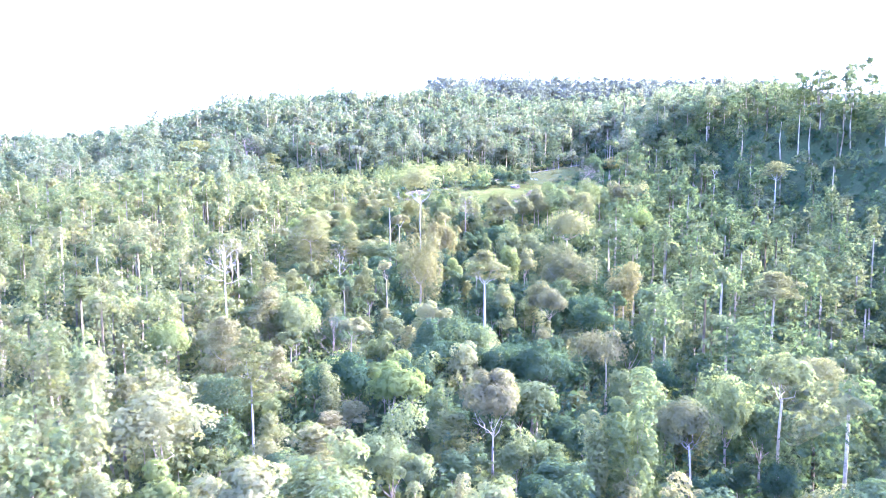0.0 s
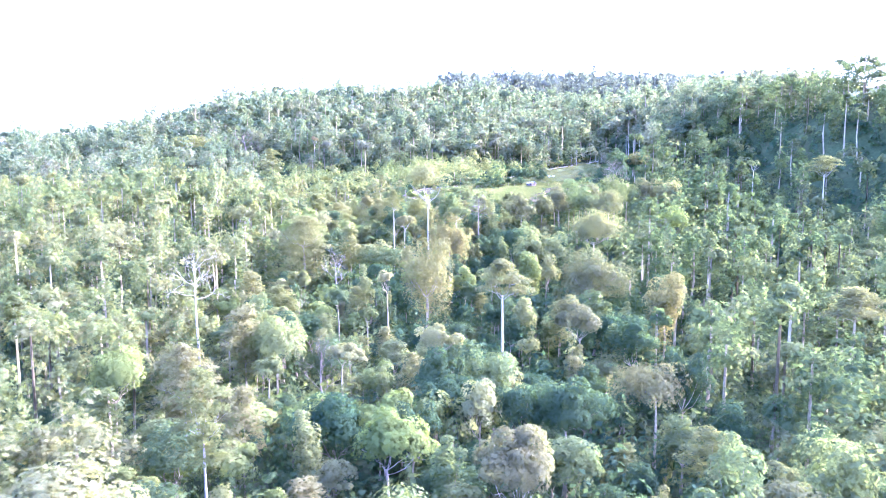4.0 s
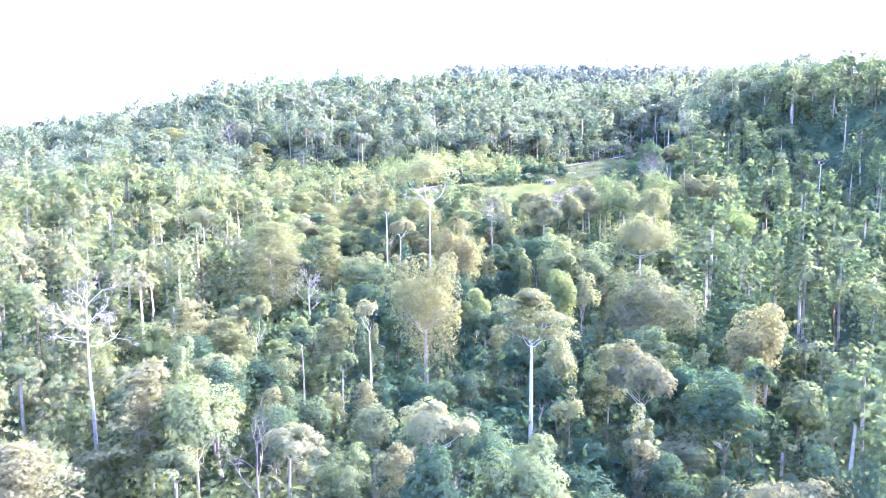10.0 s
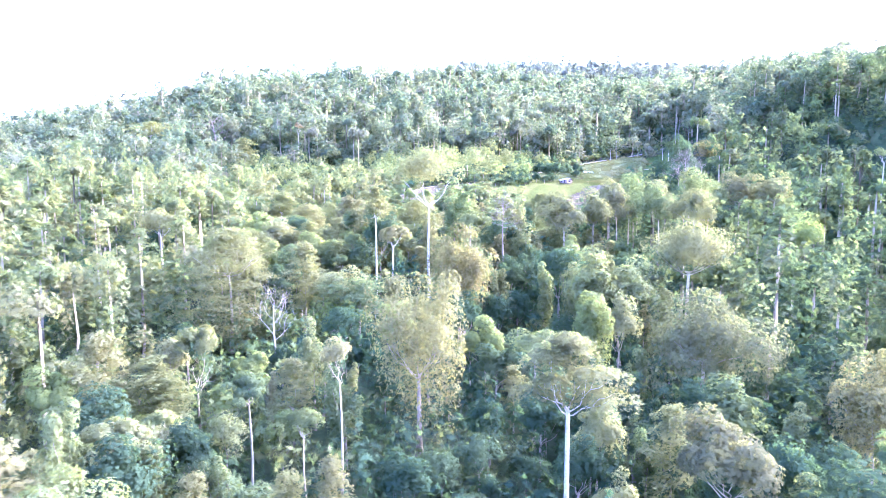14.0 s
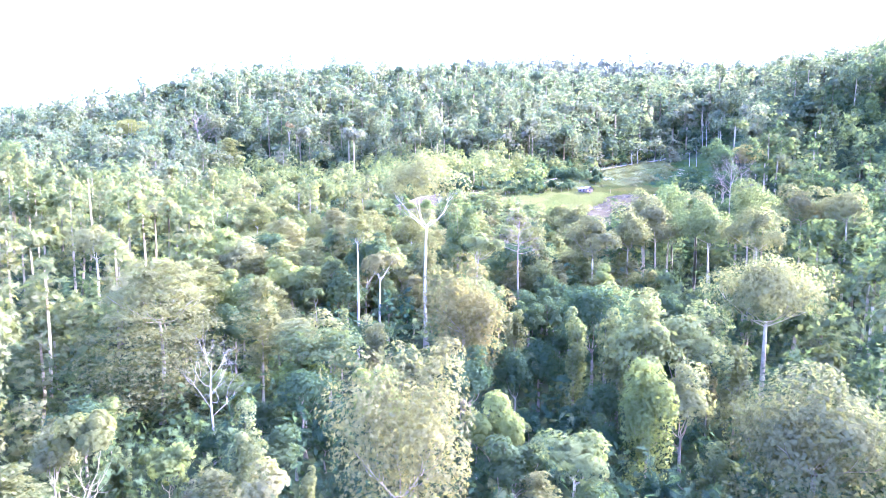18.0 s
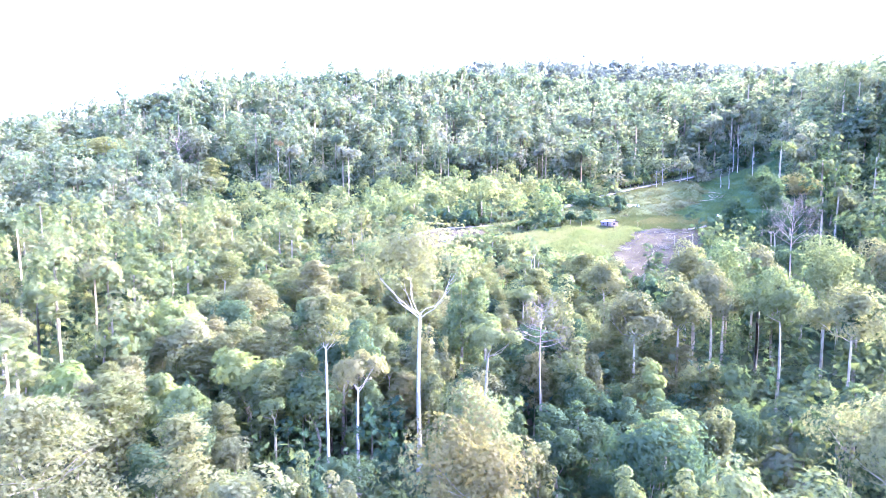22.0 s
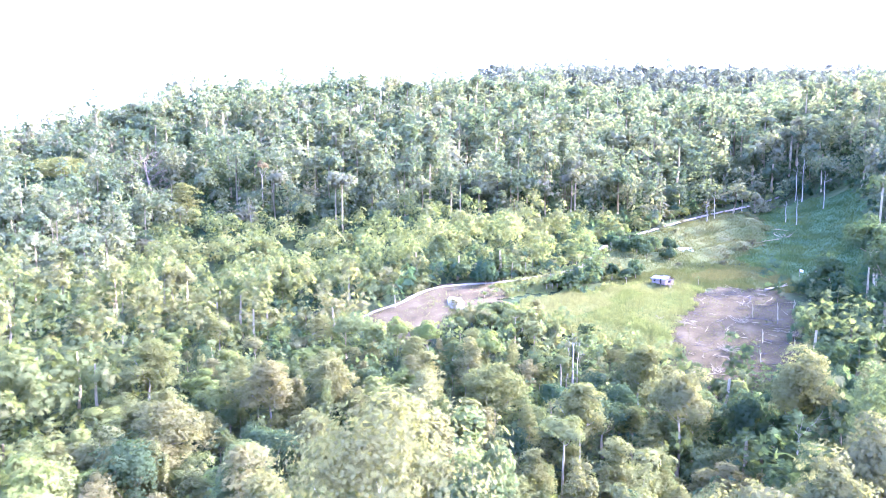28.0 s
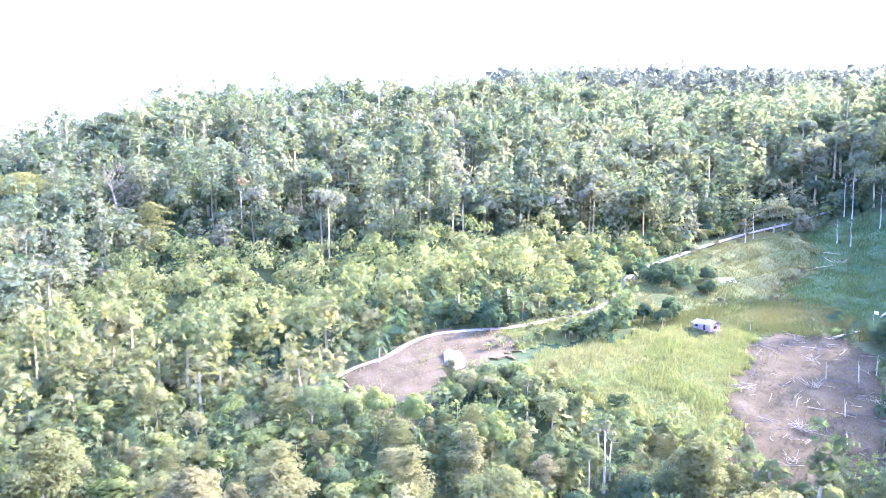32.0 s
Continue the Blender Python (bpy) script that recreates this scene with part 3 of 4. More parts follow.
stand("giant", "slender_tree", "thin pale pole beside a taller one", -32.9, -45.8, -4.6, -3, 2.0, 1.6, lobed_crown, 5, 100, M_LEAF, M_DEAD, 0.18)
stand("giant", "slender_tree", "thin leaning pale pole below the field", -31.3, -47.4, -5, -3.6, 1.6, 1.4, lobed_crown, 4, 60, M_LEAF, M_DEAD, 0.15)
bare_tree("dead_tree", "bleached white dead tree with bare branches", -121, -228, -18.5, -8.0, M_DEAD, 0.34, 11, 3, 0.75, (0, 0), 1.0)
bare_tree("dead_tree", "leafless pinkish tree with fine dense twigs", 25, -70, 2, 13, M_PINK, 0.24, 22, 4, 0.8)
taken.pop()
bare_tree("dead_tree", "large bare greyish tree with spreading fine twigs", -175, 111, 20, 37, M_PINK, 0.62, 14, 3, 0.75, (-4, 0), 1.2)
bare_tree("dead_tree", "dead reddish tree with level side branches", -44, -125, -7.5, 1, M_PINK, 0.22, 16, 3, 0.9, (0, 0), 1.6)

for x, y, h in ((45.8, 88.9, 9), (49.8, 92, 12), (67.5, 108, 10), (90, 108.6, 15), (90, 103.5, 18), (72.3, 80.6, 8), (73.3, 74.5, 10), (87.6, 83, 14)):
    z = float(ground(x, y))
    bare_tree("dead_tree", "thin bleached dead tree standing by the upper road", x, y, z + h * 0.72, z + h, M_DEAD, 0.17, 5, 2, 0.8)
    taken.pop()
stand("giant", "spreading_tree", "broad olive-green tree with billowing crown", -20, -193, -24, -11.0, 22, 25, lobed_crown, 30, 4600, M_OLIVE, M_BARK, 0.5)
stand("giant", "vine_draped_tree", "yellowish tree with drooping climbers", -8, -218, -28, -18.5, 12, 17, draped_crown, 16, 2600, M_STRAWY, M_BARK, 0.35)
stand("giant", "flat_topped_tree", "brownish flat-topped tree with pale trunk", -30, -271, -30, -23.5, 13, 9, lobed_crown, 22, 2000, M_TAN, M_BARK, 0.3)
stand("giant", "canopy_tree", "very dark green dense tree beside paler ones", -48, -278, -32, -22.5, 11, 14, lobed_crown, 24, 2600, M_DEEP, M_DARKBARK, 0.35)
stand("giant", "canopy_tree", "dark green tree in a shaded hollow", -86, -279, -36, -25, 12, 13, lobed_crown, 24, 2600, M_DEEP, M_DARKBARK, 0.35)
stand("giant", "canopy_tree", "mid-green tree with pale branching limbs", -101, -242, -32, -20.5, 14, 13, lobed_crown, 26, 2800, M_LEAF, M_BARK, 0.35)
stand("giant", "young_tree", "slender lime-green tree among pale trunks", -120, -202, -30, -20.5, 8, 11, lobed_crown, 18, 1700, M_LIME, M_BARK, 0.22)
bare_tree("dead_tree", "half-bare pinkish tree with upright twigs", -91, -249, -35, -24, M_PINK, 0.24, 9, 3, 0.55)
stand("giant", "feathery_tree", "wide feathery acacia-like tree", 2, -297, -33, -24, 22, 11, layered_crown, 26, 3600, M_FEATHER, M_BARK, 0.35)
stand("giant", "canopy_tree", "grey-green tree with tangled limbs", -33, -231, -29, -18.5, 11, 12, lobed_crown, 22, 2600, M_OLIVE, M_BARK, 0.35)
stand("giant", "young_tree", "bright lime bushy young tree", -71, -174, -27, -17.5, 8, 10, lobed_crown, 20, 2200, M_LIME, M_BARK, 0.2)
stand("giant", "young_tree", "light green bushy tree", -55, -182, -28, -18.5, 7.5, 10, lobed_crown, 18, 1900, M_LIME, M_BARK, 0.2)
stand("giant", "vine_draped_tree", "lime-green arching tree with vines", -35, -181, -26, -16, 9, 15, draped_crown, 16, 2400, M_LIME, M_BARK, 0.25)
stand("giant", "canopy_tree", "rounded pale green tree beside a feathery one", -103, -190, -28, -16, 7.5, 10, lobed_crown, 18, 1900, M_FEATHER, M_BARK, 0.25)
bare_tree("dead_tree", "whitish leafless tree with fine twigs", -94, -171, -25, -15, M_DEAD, 0.22, 8, 3, 0.6)
stand("giant", "canopy_tree", "tall pale grey-green tree near the burnt field", -2, -76, -10, 4.5, 10, 19, lobed_crown, 26, 2600, M_HOAR, M_DEAD, 0.3)
stand("giant", "canopy_tree", "yellow-green rounded tree at the clearing edge", 54, -15, 8, 19, 12, 11, lobed_crown, 22, 2200, M_STRAWY, M_BARK, 0.35)
for x, y, w, top in ((-88, -65, 11, -2), (-49, -63, 14, -3), (-78, -61, 12, -3), (-21, -56, 11, -1.5), (-100, -80, 13, -4), (-66, -78, 13, -3), (-37, -76, 12, -2.5), (-112, -55, 13, -1)):
    stand("giant", "feathery_tree", "pale feathery spreading tree below the clearing", x, y, top - 7, top, w, 7, layered_crown, 16, 1900, M_FEATHER, M_DEAD, 0.24)
for x, y, top, w, m in ((-26, -115, 2.0, 12, M_OLIVE), (-17, -111, 2.0, 12, M_HOAR), (-9, -106, 3.5, 12, M_OLIVE), (1, -112, 4.0, 12, M_LEAF), (6, -125, 3.5, 13, M_HOAR),
                        (11, -81, 5.5, 12, M_OLIVE), (16, -100, 5.0, 12, M_VINE), (24, -92, 6.0, 12, M_LEAF), (32, -95, 7.0, 12, M_OLIVE), (-21, -75, 2.0, 11, M_HOAR),
                        (-2, -96, 3.5, 11, M_VINE), (38, -104, 8.0, 12, M_HOAR)):
    stand("giant", "canopy_tree", "tall olive-green tree in front of the burnt field", x, y, top - 10, top, w, 16, draped_crown if m is M_VINE else lobed_crown, 24, 2000, m, M_BARK, 0.32)
for x, y, top in ((-8, -72, -4), (-1, -66, -5), (5, -75, -1), (-12, -64, -7), (11, -64, -1)):
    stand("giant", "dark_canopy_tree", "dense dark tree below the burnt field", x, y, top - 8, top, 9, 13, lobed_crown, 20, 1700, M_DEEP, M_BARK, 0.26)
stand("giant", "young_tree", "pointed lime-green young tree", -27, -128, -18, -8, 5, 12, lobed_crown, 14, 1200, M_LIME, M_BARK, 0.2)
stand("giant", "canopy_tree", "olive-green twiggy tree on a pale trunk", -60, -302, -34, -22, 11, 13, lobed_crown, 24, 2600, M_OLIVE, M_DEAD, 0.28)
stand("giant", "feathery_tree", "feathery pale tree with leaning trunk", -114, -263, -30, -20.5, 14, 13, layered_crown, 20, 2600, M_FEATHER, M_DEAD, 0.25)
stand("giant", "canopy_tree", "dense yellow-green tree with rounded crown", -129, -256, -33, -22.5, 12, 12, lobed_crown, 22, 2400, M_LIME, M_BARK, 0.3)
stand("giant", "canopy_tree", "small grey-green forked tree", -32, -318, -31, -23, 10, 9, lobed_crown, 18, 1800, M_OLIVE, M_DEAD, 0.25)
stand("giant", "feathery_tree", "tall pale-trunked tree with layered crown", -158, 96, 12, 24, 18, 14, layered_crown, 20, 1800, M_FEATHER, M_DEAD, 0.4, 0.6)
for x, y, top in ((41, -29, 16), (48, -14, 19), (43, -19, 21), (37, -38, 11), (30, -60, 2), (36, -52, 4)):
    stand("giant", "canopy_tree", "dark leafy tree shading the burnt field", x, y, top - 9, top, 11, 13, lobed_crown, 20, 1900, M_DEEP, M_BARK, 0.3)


# ---- the forest ----
def in_view(x, y):
    """The wedge of land that the flight looks over."""
    return (np.abs(x + 70) < 0.72 * (y + 436) + 8) & (np.abs(x + 50) < 470)


def is_open(x, y, margin=0.0):
    r = np.zeros(np.shape(x), bool)
    for poly in OPEN:
        r |= inside(x, y, poly)
        for dx, dy in ((2, 0), (-2, 0), (0, 2), (0, -2)):
            r |= inside(np.asarray(x) + dx * (margin >= 0), np.asarray(y) + dy * (margin >= 0), poly)
    px, py = np.array(ROAD, float).T
    tt = np.linspace(0, len(px) - 1, 200)
    rx, ry = np.interp(tt, np.arange(len(px)), px), np.interp(tt, np.arange(len(px)), py)
    d = np.min(np.hypot(np.asarray(x)[..., None] - rx, np.asarray(y)[..., None] - ry), -1)
    return r | (d < 3.2 + margin)


def shaded_slope(x, y):
    """The steep treeless flank of the side ridge."""
    return (x > 100) & (x < 150) & (y > -200) & (y < -20)


STEP = 7.2
gx, gy = np.meshgrid(np.arange(-520, 420, STEP), np.arange(-385, 345, STEP))
gx = (gx + (np.arange(gx.shape[0]) % 2)[:, None] * STEP / 2 + rs.uniform(-3, 3, gx.shape)).ravel()
gy = (gy + rs.uniform(-3, 3, gy.shape)).ravel()
ok = in_view(gx, gy) & ~is_open(gx, gy) & ~(shaded_slope(gx, gy) & (rs.random(len(gx)) < 0.75))
tall = np.ones(len(gx))
for tx, ty, tw in taken:
    ok &= np.hypot(gx - tx, gy - ty) > 2 + tw * 0.38
    before = (np.abs(gx - tx) < 6 + tw * 0.3) & (gy < ty) & (gy > ty - 34)
    tall = np.where(before, np.minimum(tall, 0.70), tall)
# low young growth below the clearing
tall *= np.interp(gy, [-140, -100, -90, -75, -60, -44, -30, 40, 120], [1, 1.1, 1.1, 0.88, 0.58, 0.34, 0.4, 0.6, 1]) + np.interp(np.abs(gx + 30), [70, 130], [0, 0.25]) * (gy > -100) * (gy < 60)
tall = np.where((gx > 48) & (gy > -70), 1.0, np.minimum(tall, 1.12))
tall = np.where((gx > -14) & (gx < 16) & (gy > -70) & (gy < -50), np.minimum(tall, 0.34), tall)
ok &= ~((gy > 60) & (rs.random(len(gx)) < 0.22))
gx, gy, tall = gx[ok], gy[ok], tall[ok]
# hollows between the big crowns: their shade is painted with low dark-leaved trees
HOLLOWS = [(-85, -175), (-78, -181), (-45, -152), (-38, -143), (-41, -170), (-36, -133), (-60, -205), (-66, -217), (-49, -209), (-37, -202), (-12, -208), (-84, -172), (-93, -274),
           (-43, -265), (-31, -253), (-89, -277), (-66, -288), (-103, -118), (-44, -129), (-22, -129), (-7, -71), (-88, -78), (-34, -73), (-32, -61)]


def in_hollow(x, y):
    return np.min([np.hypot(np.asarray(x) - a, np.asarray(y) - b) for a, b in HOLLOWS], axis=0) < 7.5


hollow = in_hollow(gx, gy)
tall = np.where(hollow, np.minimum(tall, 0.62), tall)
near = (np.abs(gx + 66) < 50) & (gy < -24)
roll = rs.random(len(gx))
# dark-leaved trees imitate shade in the hollows and right of the flight
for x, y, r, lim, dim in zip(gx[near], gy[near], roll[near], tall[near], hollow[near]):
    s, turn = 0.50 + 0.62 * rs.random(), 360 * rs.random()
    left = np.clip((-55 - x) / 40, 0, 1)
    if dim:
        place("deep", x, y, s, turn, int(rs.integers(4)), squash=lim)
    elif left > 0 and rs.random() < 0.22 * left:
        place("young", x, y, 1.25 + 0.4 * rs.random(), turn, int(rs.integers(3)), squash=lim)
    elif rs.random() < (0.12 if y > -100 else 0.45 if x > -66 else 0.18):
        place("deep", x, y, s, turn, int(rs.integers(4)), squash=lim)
    elif r < 0.34 - 0.10 * left:
        place("canopy", x, y, s, turn, int(rs.integers(6)), squash=lim)
    elif r < 0.40 + 0.24 * left + 0.2 * (y > -110):
        place("feather", x, y, s, turn, int(rs.integers(5)), squash=lim)
    elif r < 0.80:
        place("vine", x, y, s, turn, int(rs.integers(5)), squash=lim)
    elif r < 0.88:
        place("emergent", x, y, s * 0.92, turn, int(rs.integers(4)), squash=lim)
    else:
        place("young", x, y, max(s, 0.6), turn, int(rs.integers(3)))

# a closed wood of small trees between the big ones below the clearing
bx, by = np.meshgrid(np.arange(-116, -14, 5.6), np.arange(-122, -34, 5.6))
bx, by = (bx + rs.uniform(-2.4, 2.4, bx.shape)).ravel(), (by + rs.uniform(-2.4, 2.4, by.shape)).ravel()
keep = ~is_open(bx, by, 1.0) & ~in_hollow(bx, by)
for x, y in zip(bx[keep], by[keep]):
    kind, many, high = (("feather", 5, 22), ("canopy", 6, 24), ("vine", 5, 21), ("feather", 5, 22))[int(rs.integers(4))]
    h = np.interp(y, [-122, -90, -70, -50, -38], [13, 12.5, 10, 7, 4.5]) * rs.uniform(0.75, 1.15)
    place(kind, x, y, h / high * 1.15, 360 * rs.random(), int(rs.integers(many)), squash=0.87)

# the woods farther off, joined
far = ~near


def woods(name, sel, leaves, size, label, foliage=None, wide=1.0, stems=0.3, thick=1.0, lobes=13):
    xs, ys, hs = gx[sel], gy[sel], tall[sel]
    vs, qs, ns, tv, tq, tn, o, to = [], [], [], [], [], [], 0, 0
    zs = ground(xs, ys)
    for x, y, z, k in zip(xs, ys, zs, hs):
        high = stems > 0 and rs.random() < 0.20
        h, w = (11 + 14 * rs.random() + (6 if high else 0)) * k, wide * (7.0 + 5.0 * rs.random())
        form = (lobed_crown, lobed_crown, layered_crown, draped_crown)[int(rs.integers(4 if stems > 0 else 2))]
        if high:
            w *= 0.8
        p, n, s, c = form(rs, w, w * (1.9 if form is draped_crown else 0.85 if high else 1.3), lobes, leaves, size)
        v, q = leaf_quads(p + np.array([x, y, z + h - w * 0.5]), n, s, rs, 0.68)
        vs.append(v)
        qs.append(q + o)
        ns.append(soft(n))
        o += len(v)
        if high or rs.random() < stems:
            lean = rs.normal(size=2) * 0.6
            v, q = tube([(x, y, z - 1), (x + lean[0], y + lean[1], z + h * 0.45), (x + lean[0] * 0.6, y + lean[1], z + h * 0.93)], [0.34 * thick, 0.27 * thick, 0.18 * thick], 4)
            tv.append(v)
            tq.append(q + to)
            tn.append(unit((v - np.array([x, y, 0])) * np.array([1, 1, 0]) + 1e-4))
            to += len(v)
    v = np.concatenate(vs + tv)
    q = np.concatenate(qs + [k + o for k in tq])
    idx = np.concatenate([np.zeros(sum(map(len, qs)), int), np.ones(sum(map(len, tq)), int)])
    return tagged(new(name, mesh_of(name, v, q, mats=[foliage or M_WOODS, M_BARK], index=idx, normals=np.concatenate(ns + tn))), label, "forest", kind="stuff")


planted = (gx > -160) & (gx < -2 + 0.3 * gy) & (gy > 8) & (gy < 82)
tall[planted] = 0.62
roadside = is_open(gx, gy, 9.0)
tall[roadside & (gy > -15)] *= 0.55
seen = (gx > -330 - 0.3 * gy) & (gx < 185) & ~((gx > 120) & (gy < -200))
fore = gy < -165
woods("fore_woods", far & seen & fore & (gx < -60), 430, 0.56, "dense mixed rainforest beside the flight's start")
woods("fore_valley_woods", far & seen & fore & (gx >= -60), 430, 0.56, "rainforest low in the shaded valley, shade put into its leaf colour", M_DIM, thick=1.2)
woods("woods", far & seen & ~fore & (gy < 12) & (gx < -60), 200, 0.82, "dense mixed rainforest on the lower slopes")
woods("valley_woods", far & seen & ~fore & (gy < 12) & (gx >= -60), 200, 0.82, "rainforest along the shaded valley, shade put into its leaf colour", M_DIM, thick=1.3)
woods("planted_grove", far & seen & planted, 260, 0.62, "even bright green grove of small trees", M_ORCHARD, 1.1, stems=0)
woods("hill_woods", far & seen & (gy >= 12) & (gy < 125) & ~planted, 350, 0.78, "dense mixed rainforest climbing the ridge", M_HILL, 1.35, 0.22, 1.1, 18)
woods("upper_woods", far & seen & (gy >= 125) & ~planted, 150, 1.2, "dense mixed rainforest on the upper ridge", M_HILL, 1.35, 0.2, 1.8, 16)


def undergrowth(name, xs, ys, leaves, size, label, tallest=7.5, foliage=None):
    """Low bushes and saplings that fill the gaps, joined."""
    zs = ground(xs, ys)
    k = len(xs)
    h = 2.5 + tallest * rs.random(k) ** 1.5 * np.interp(ys, [-90, -60], [1, 0.45])
    w = 1.6 + 1.6 * rs.random(k)
    dirs = sphere_dirs(k * leaves, rs, -0.2).reshape(k, leaves, 3)
    up = rs.random((k, leaves)) ** 0.7
    p = dirs * w[:, None, None] * np.array([1, 1, 0.6])
    p[:, :, 2] += up * h[:, None]
    p[:, :, :2] *= (1.15 - 0.55 * up)[:, :, None]
    p += np.stack([xs, ys, zs], -1)[:, None]
    n = dirs + rs.normal(size=dirs.shape) * 0.2 + np.array([0, 0, 0.4])
    v, q = leaf_quads(p.reshape(-1, 3), n.reshape(-1, 3), size * (0.6 + 0.8 * rs.random(k * leaves)), rs, 0.6)
    return tagged(new(name, mesh_of(name, v, q, mats=[foliage or M_UNDER], normals=soft(n.reshape(-1, 3)))), label, "undergrowth", kind="stuff")


def scatter(x0, x1, y0, y1, step):
    X, Y = np.meshgrid(np.arange(x0, x1, step), np.arange(y0, y1, step))
    return (X + rs.uniform(-0.5, 0.5, X.shape) * step).ravel(), (Y + rs.uniform(-0.5, 0.5, Y.shape) * step).ravel()


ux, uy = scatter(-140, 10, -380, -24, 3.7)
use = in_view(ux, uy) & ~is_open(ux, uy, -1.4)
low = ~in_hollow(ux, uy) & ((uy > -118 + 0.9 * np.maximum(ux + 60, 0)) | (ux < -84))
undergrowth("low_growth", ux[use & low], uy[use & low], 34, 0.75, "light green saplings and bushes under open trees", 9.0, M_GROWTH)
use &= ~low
undergrowth("undergrowth", ux[use], uy[use], 34, 0.80, "tangled bushes and saplings under the trees, gap shade in their colour", 10.5)
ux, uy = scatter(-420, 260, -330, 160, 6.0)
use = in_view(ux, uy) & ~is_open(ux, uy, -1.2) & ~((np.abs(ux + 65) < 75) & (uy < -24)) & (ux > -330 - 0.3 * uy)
undergrowth("hill_undergrowth", ux[use], uy[use], 15, 1.6, "bushes between the trees of the slopes, gap shade in their colour", 11.0)
# forest round the valley, beside and behind the flight
rx, ry = np.meshgrid(np.arange(-330, 200, 8.5), np.arange(-520, -100, 8.5))
gx, gy = (rx + rs.uniform(-3.5, 3.5, rx.shape)).ravel(), (ry + rs.uniform(-3.5, 3.5, ry.shape)).ravel()
tall = np.ones(len(gx))
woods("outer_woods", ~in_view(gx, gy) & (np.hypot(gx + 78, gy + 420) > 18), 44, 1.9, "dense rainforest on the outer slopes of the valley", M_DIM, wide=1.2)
# the farthest ridge, its haze painted as bluish leaves
rx, ry = np.meshgrid(np.arange(-60, 640, 13.0), np.arange(660, 890, 15.0))
tall = np.ones(rx.size)
gx, gy = (rx + rs.uniform(-5, 5, rx.shape)).ravel(), (ry + rs.uniform(-5, 5, ry.shape)).ravel()
woods("far_woods", np.ones(len(gx), bool), 95, 2.1, "forest on the farthest ridge, haze put into its bluish colour", M_FAR, wide=1.9)


# ---- the clearing ----
M_TIN = rough_material("weathered_tin", 2.0, [(0.3, (0.13, 0.125, 0.12)), (0.7, (0.23, 0.225, 0.215))], rough=0.5, metal=0.3)
M_TEAL = rough_material("teal_tin", 2.0, [(0.3, (0.18, 0.26, 0.27)), (0.7, (0.26, 0.35, 0.36))], rough=0.5, metal=0.2)
M_PLANK = rough_material("grey_planks", 3.0, [(0.3, (0.128, 0.104, 0.088)), (0.7, (0.240, 0.200, 0.176))])
M_PINKWALL = rough_material("pinkish_board", 3.0, [(0.3, (0.19, 0.135, 0.09)), (0.7, (0.27, 0.20, 0.14))])
# near-black colour that paints the shade inside the hut's openings
M_DARK = rough_material("room_shade_panel", 3.0, [(0.3, (0.02, 0.02, 0.02)), (0.7, (0.04, 0.035, 0.03))])
M_ROCK = rough_material("pale_limestone", 0.8, [(0.3, (0.17, 0.155, 0.125)), (0.7, (0.26, 0.24, 0.20))])
M_CHAR = rough_material("charred_wood", 1.5, [(0.3, (0.03, 0.028, 0.026)), (0.7, (0.10, 0.09, 0.08))])
M_LITTER = rough_material("stick_litter", 1.2, [(0.3, (0.03, 0.024, 0.018)), (0.5, (0.07, 0.056, 0.042)), (0.7, (0.15, 0.13, 0.10))])
M_CLOTH = rough_material("white_cloth", 3.0, [(0.3, (0.62, 0.62, 0.6)), (0.7, (0.74, 0.74, 0.72))])
M_BLADE = leaf_material("grass_blades", [(0.0, (0.083, 0.105, 0.039)), (0.5, (0.098, 0.115, 0.048)), (1.0, (0.114, 0.125, 0.059))], by_place=True, gaps=9.0)
# blades of that slope, with the ridge's shade in their green
M_RANK = leaf_material("shade_toned_rank_blades", [(0.0, (0.035, 0.065, 0.024)), (1.0, (0.062, 0.089, 0.032))], by_place=True, gaps=9.0)
M_STRAW = leaf_material("straw_blades", [(0.0, (0.057, 0.073, 0.022)), (0.5, (0.073, 0.080, 0.026)), (1.0, (0.088, 0.090, 0.033))], 0.3, by_place=True, gaps=9.0)
M_PALM = leaf_material("palm_fronds", [(0.0, (0.062, 0.088, 0.038)), (1.0, (0.090, 0.115, 0.050))], gaps=9.0)


def box(x0, x1, y0, y1, z0, z1):
    v = np.array([(x, y, z) for z in (z0, z1) for y in (y0, y1) for x in (x0, x1)], float)
    q = np.array([(0, 2, 3, 1), (4, 5, 7, 6), (0, 1, 5, 4), (2, 6, 7, 3), (0, 4, 6, 2), (1, 3, 7, 5)])
    return v, q


def corrugated(x0, x1, ya, za, yb, zb, waves):
    """A roof sheet with its ripples running down the slope."""
    k = waves * 4
    xs = np.linspace(x0, x1, k + 1)
    rip = 0.05 * np.sin(np.arange(k + 1) * np.pi / 2)
    rows = [np.stack([xs, np.full(k + 1, y), z + rip + lift], -1) for y, z, lift in ((ya, za, 0), (yb, zb, 0), (yb, zb, -0.05), (ya, za, -0.05))]
    v = np.concatenate(rows)
    i, r = np.meshgrid(np.arange(k), np.arange(4), indexing="ij")
    i, r = i.ravel(), r.ravel()
    o, u = r * (k + 1), ((r + 1) % 4) * (k + 1)
    return v, np.stack([o + i, o + i + 1, u + i + 1, u + i], -1)


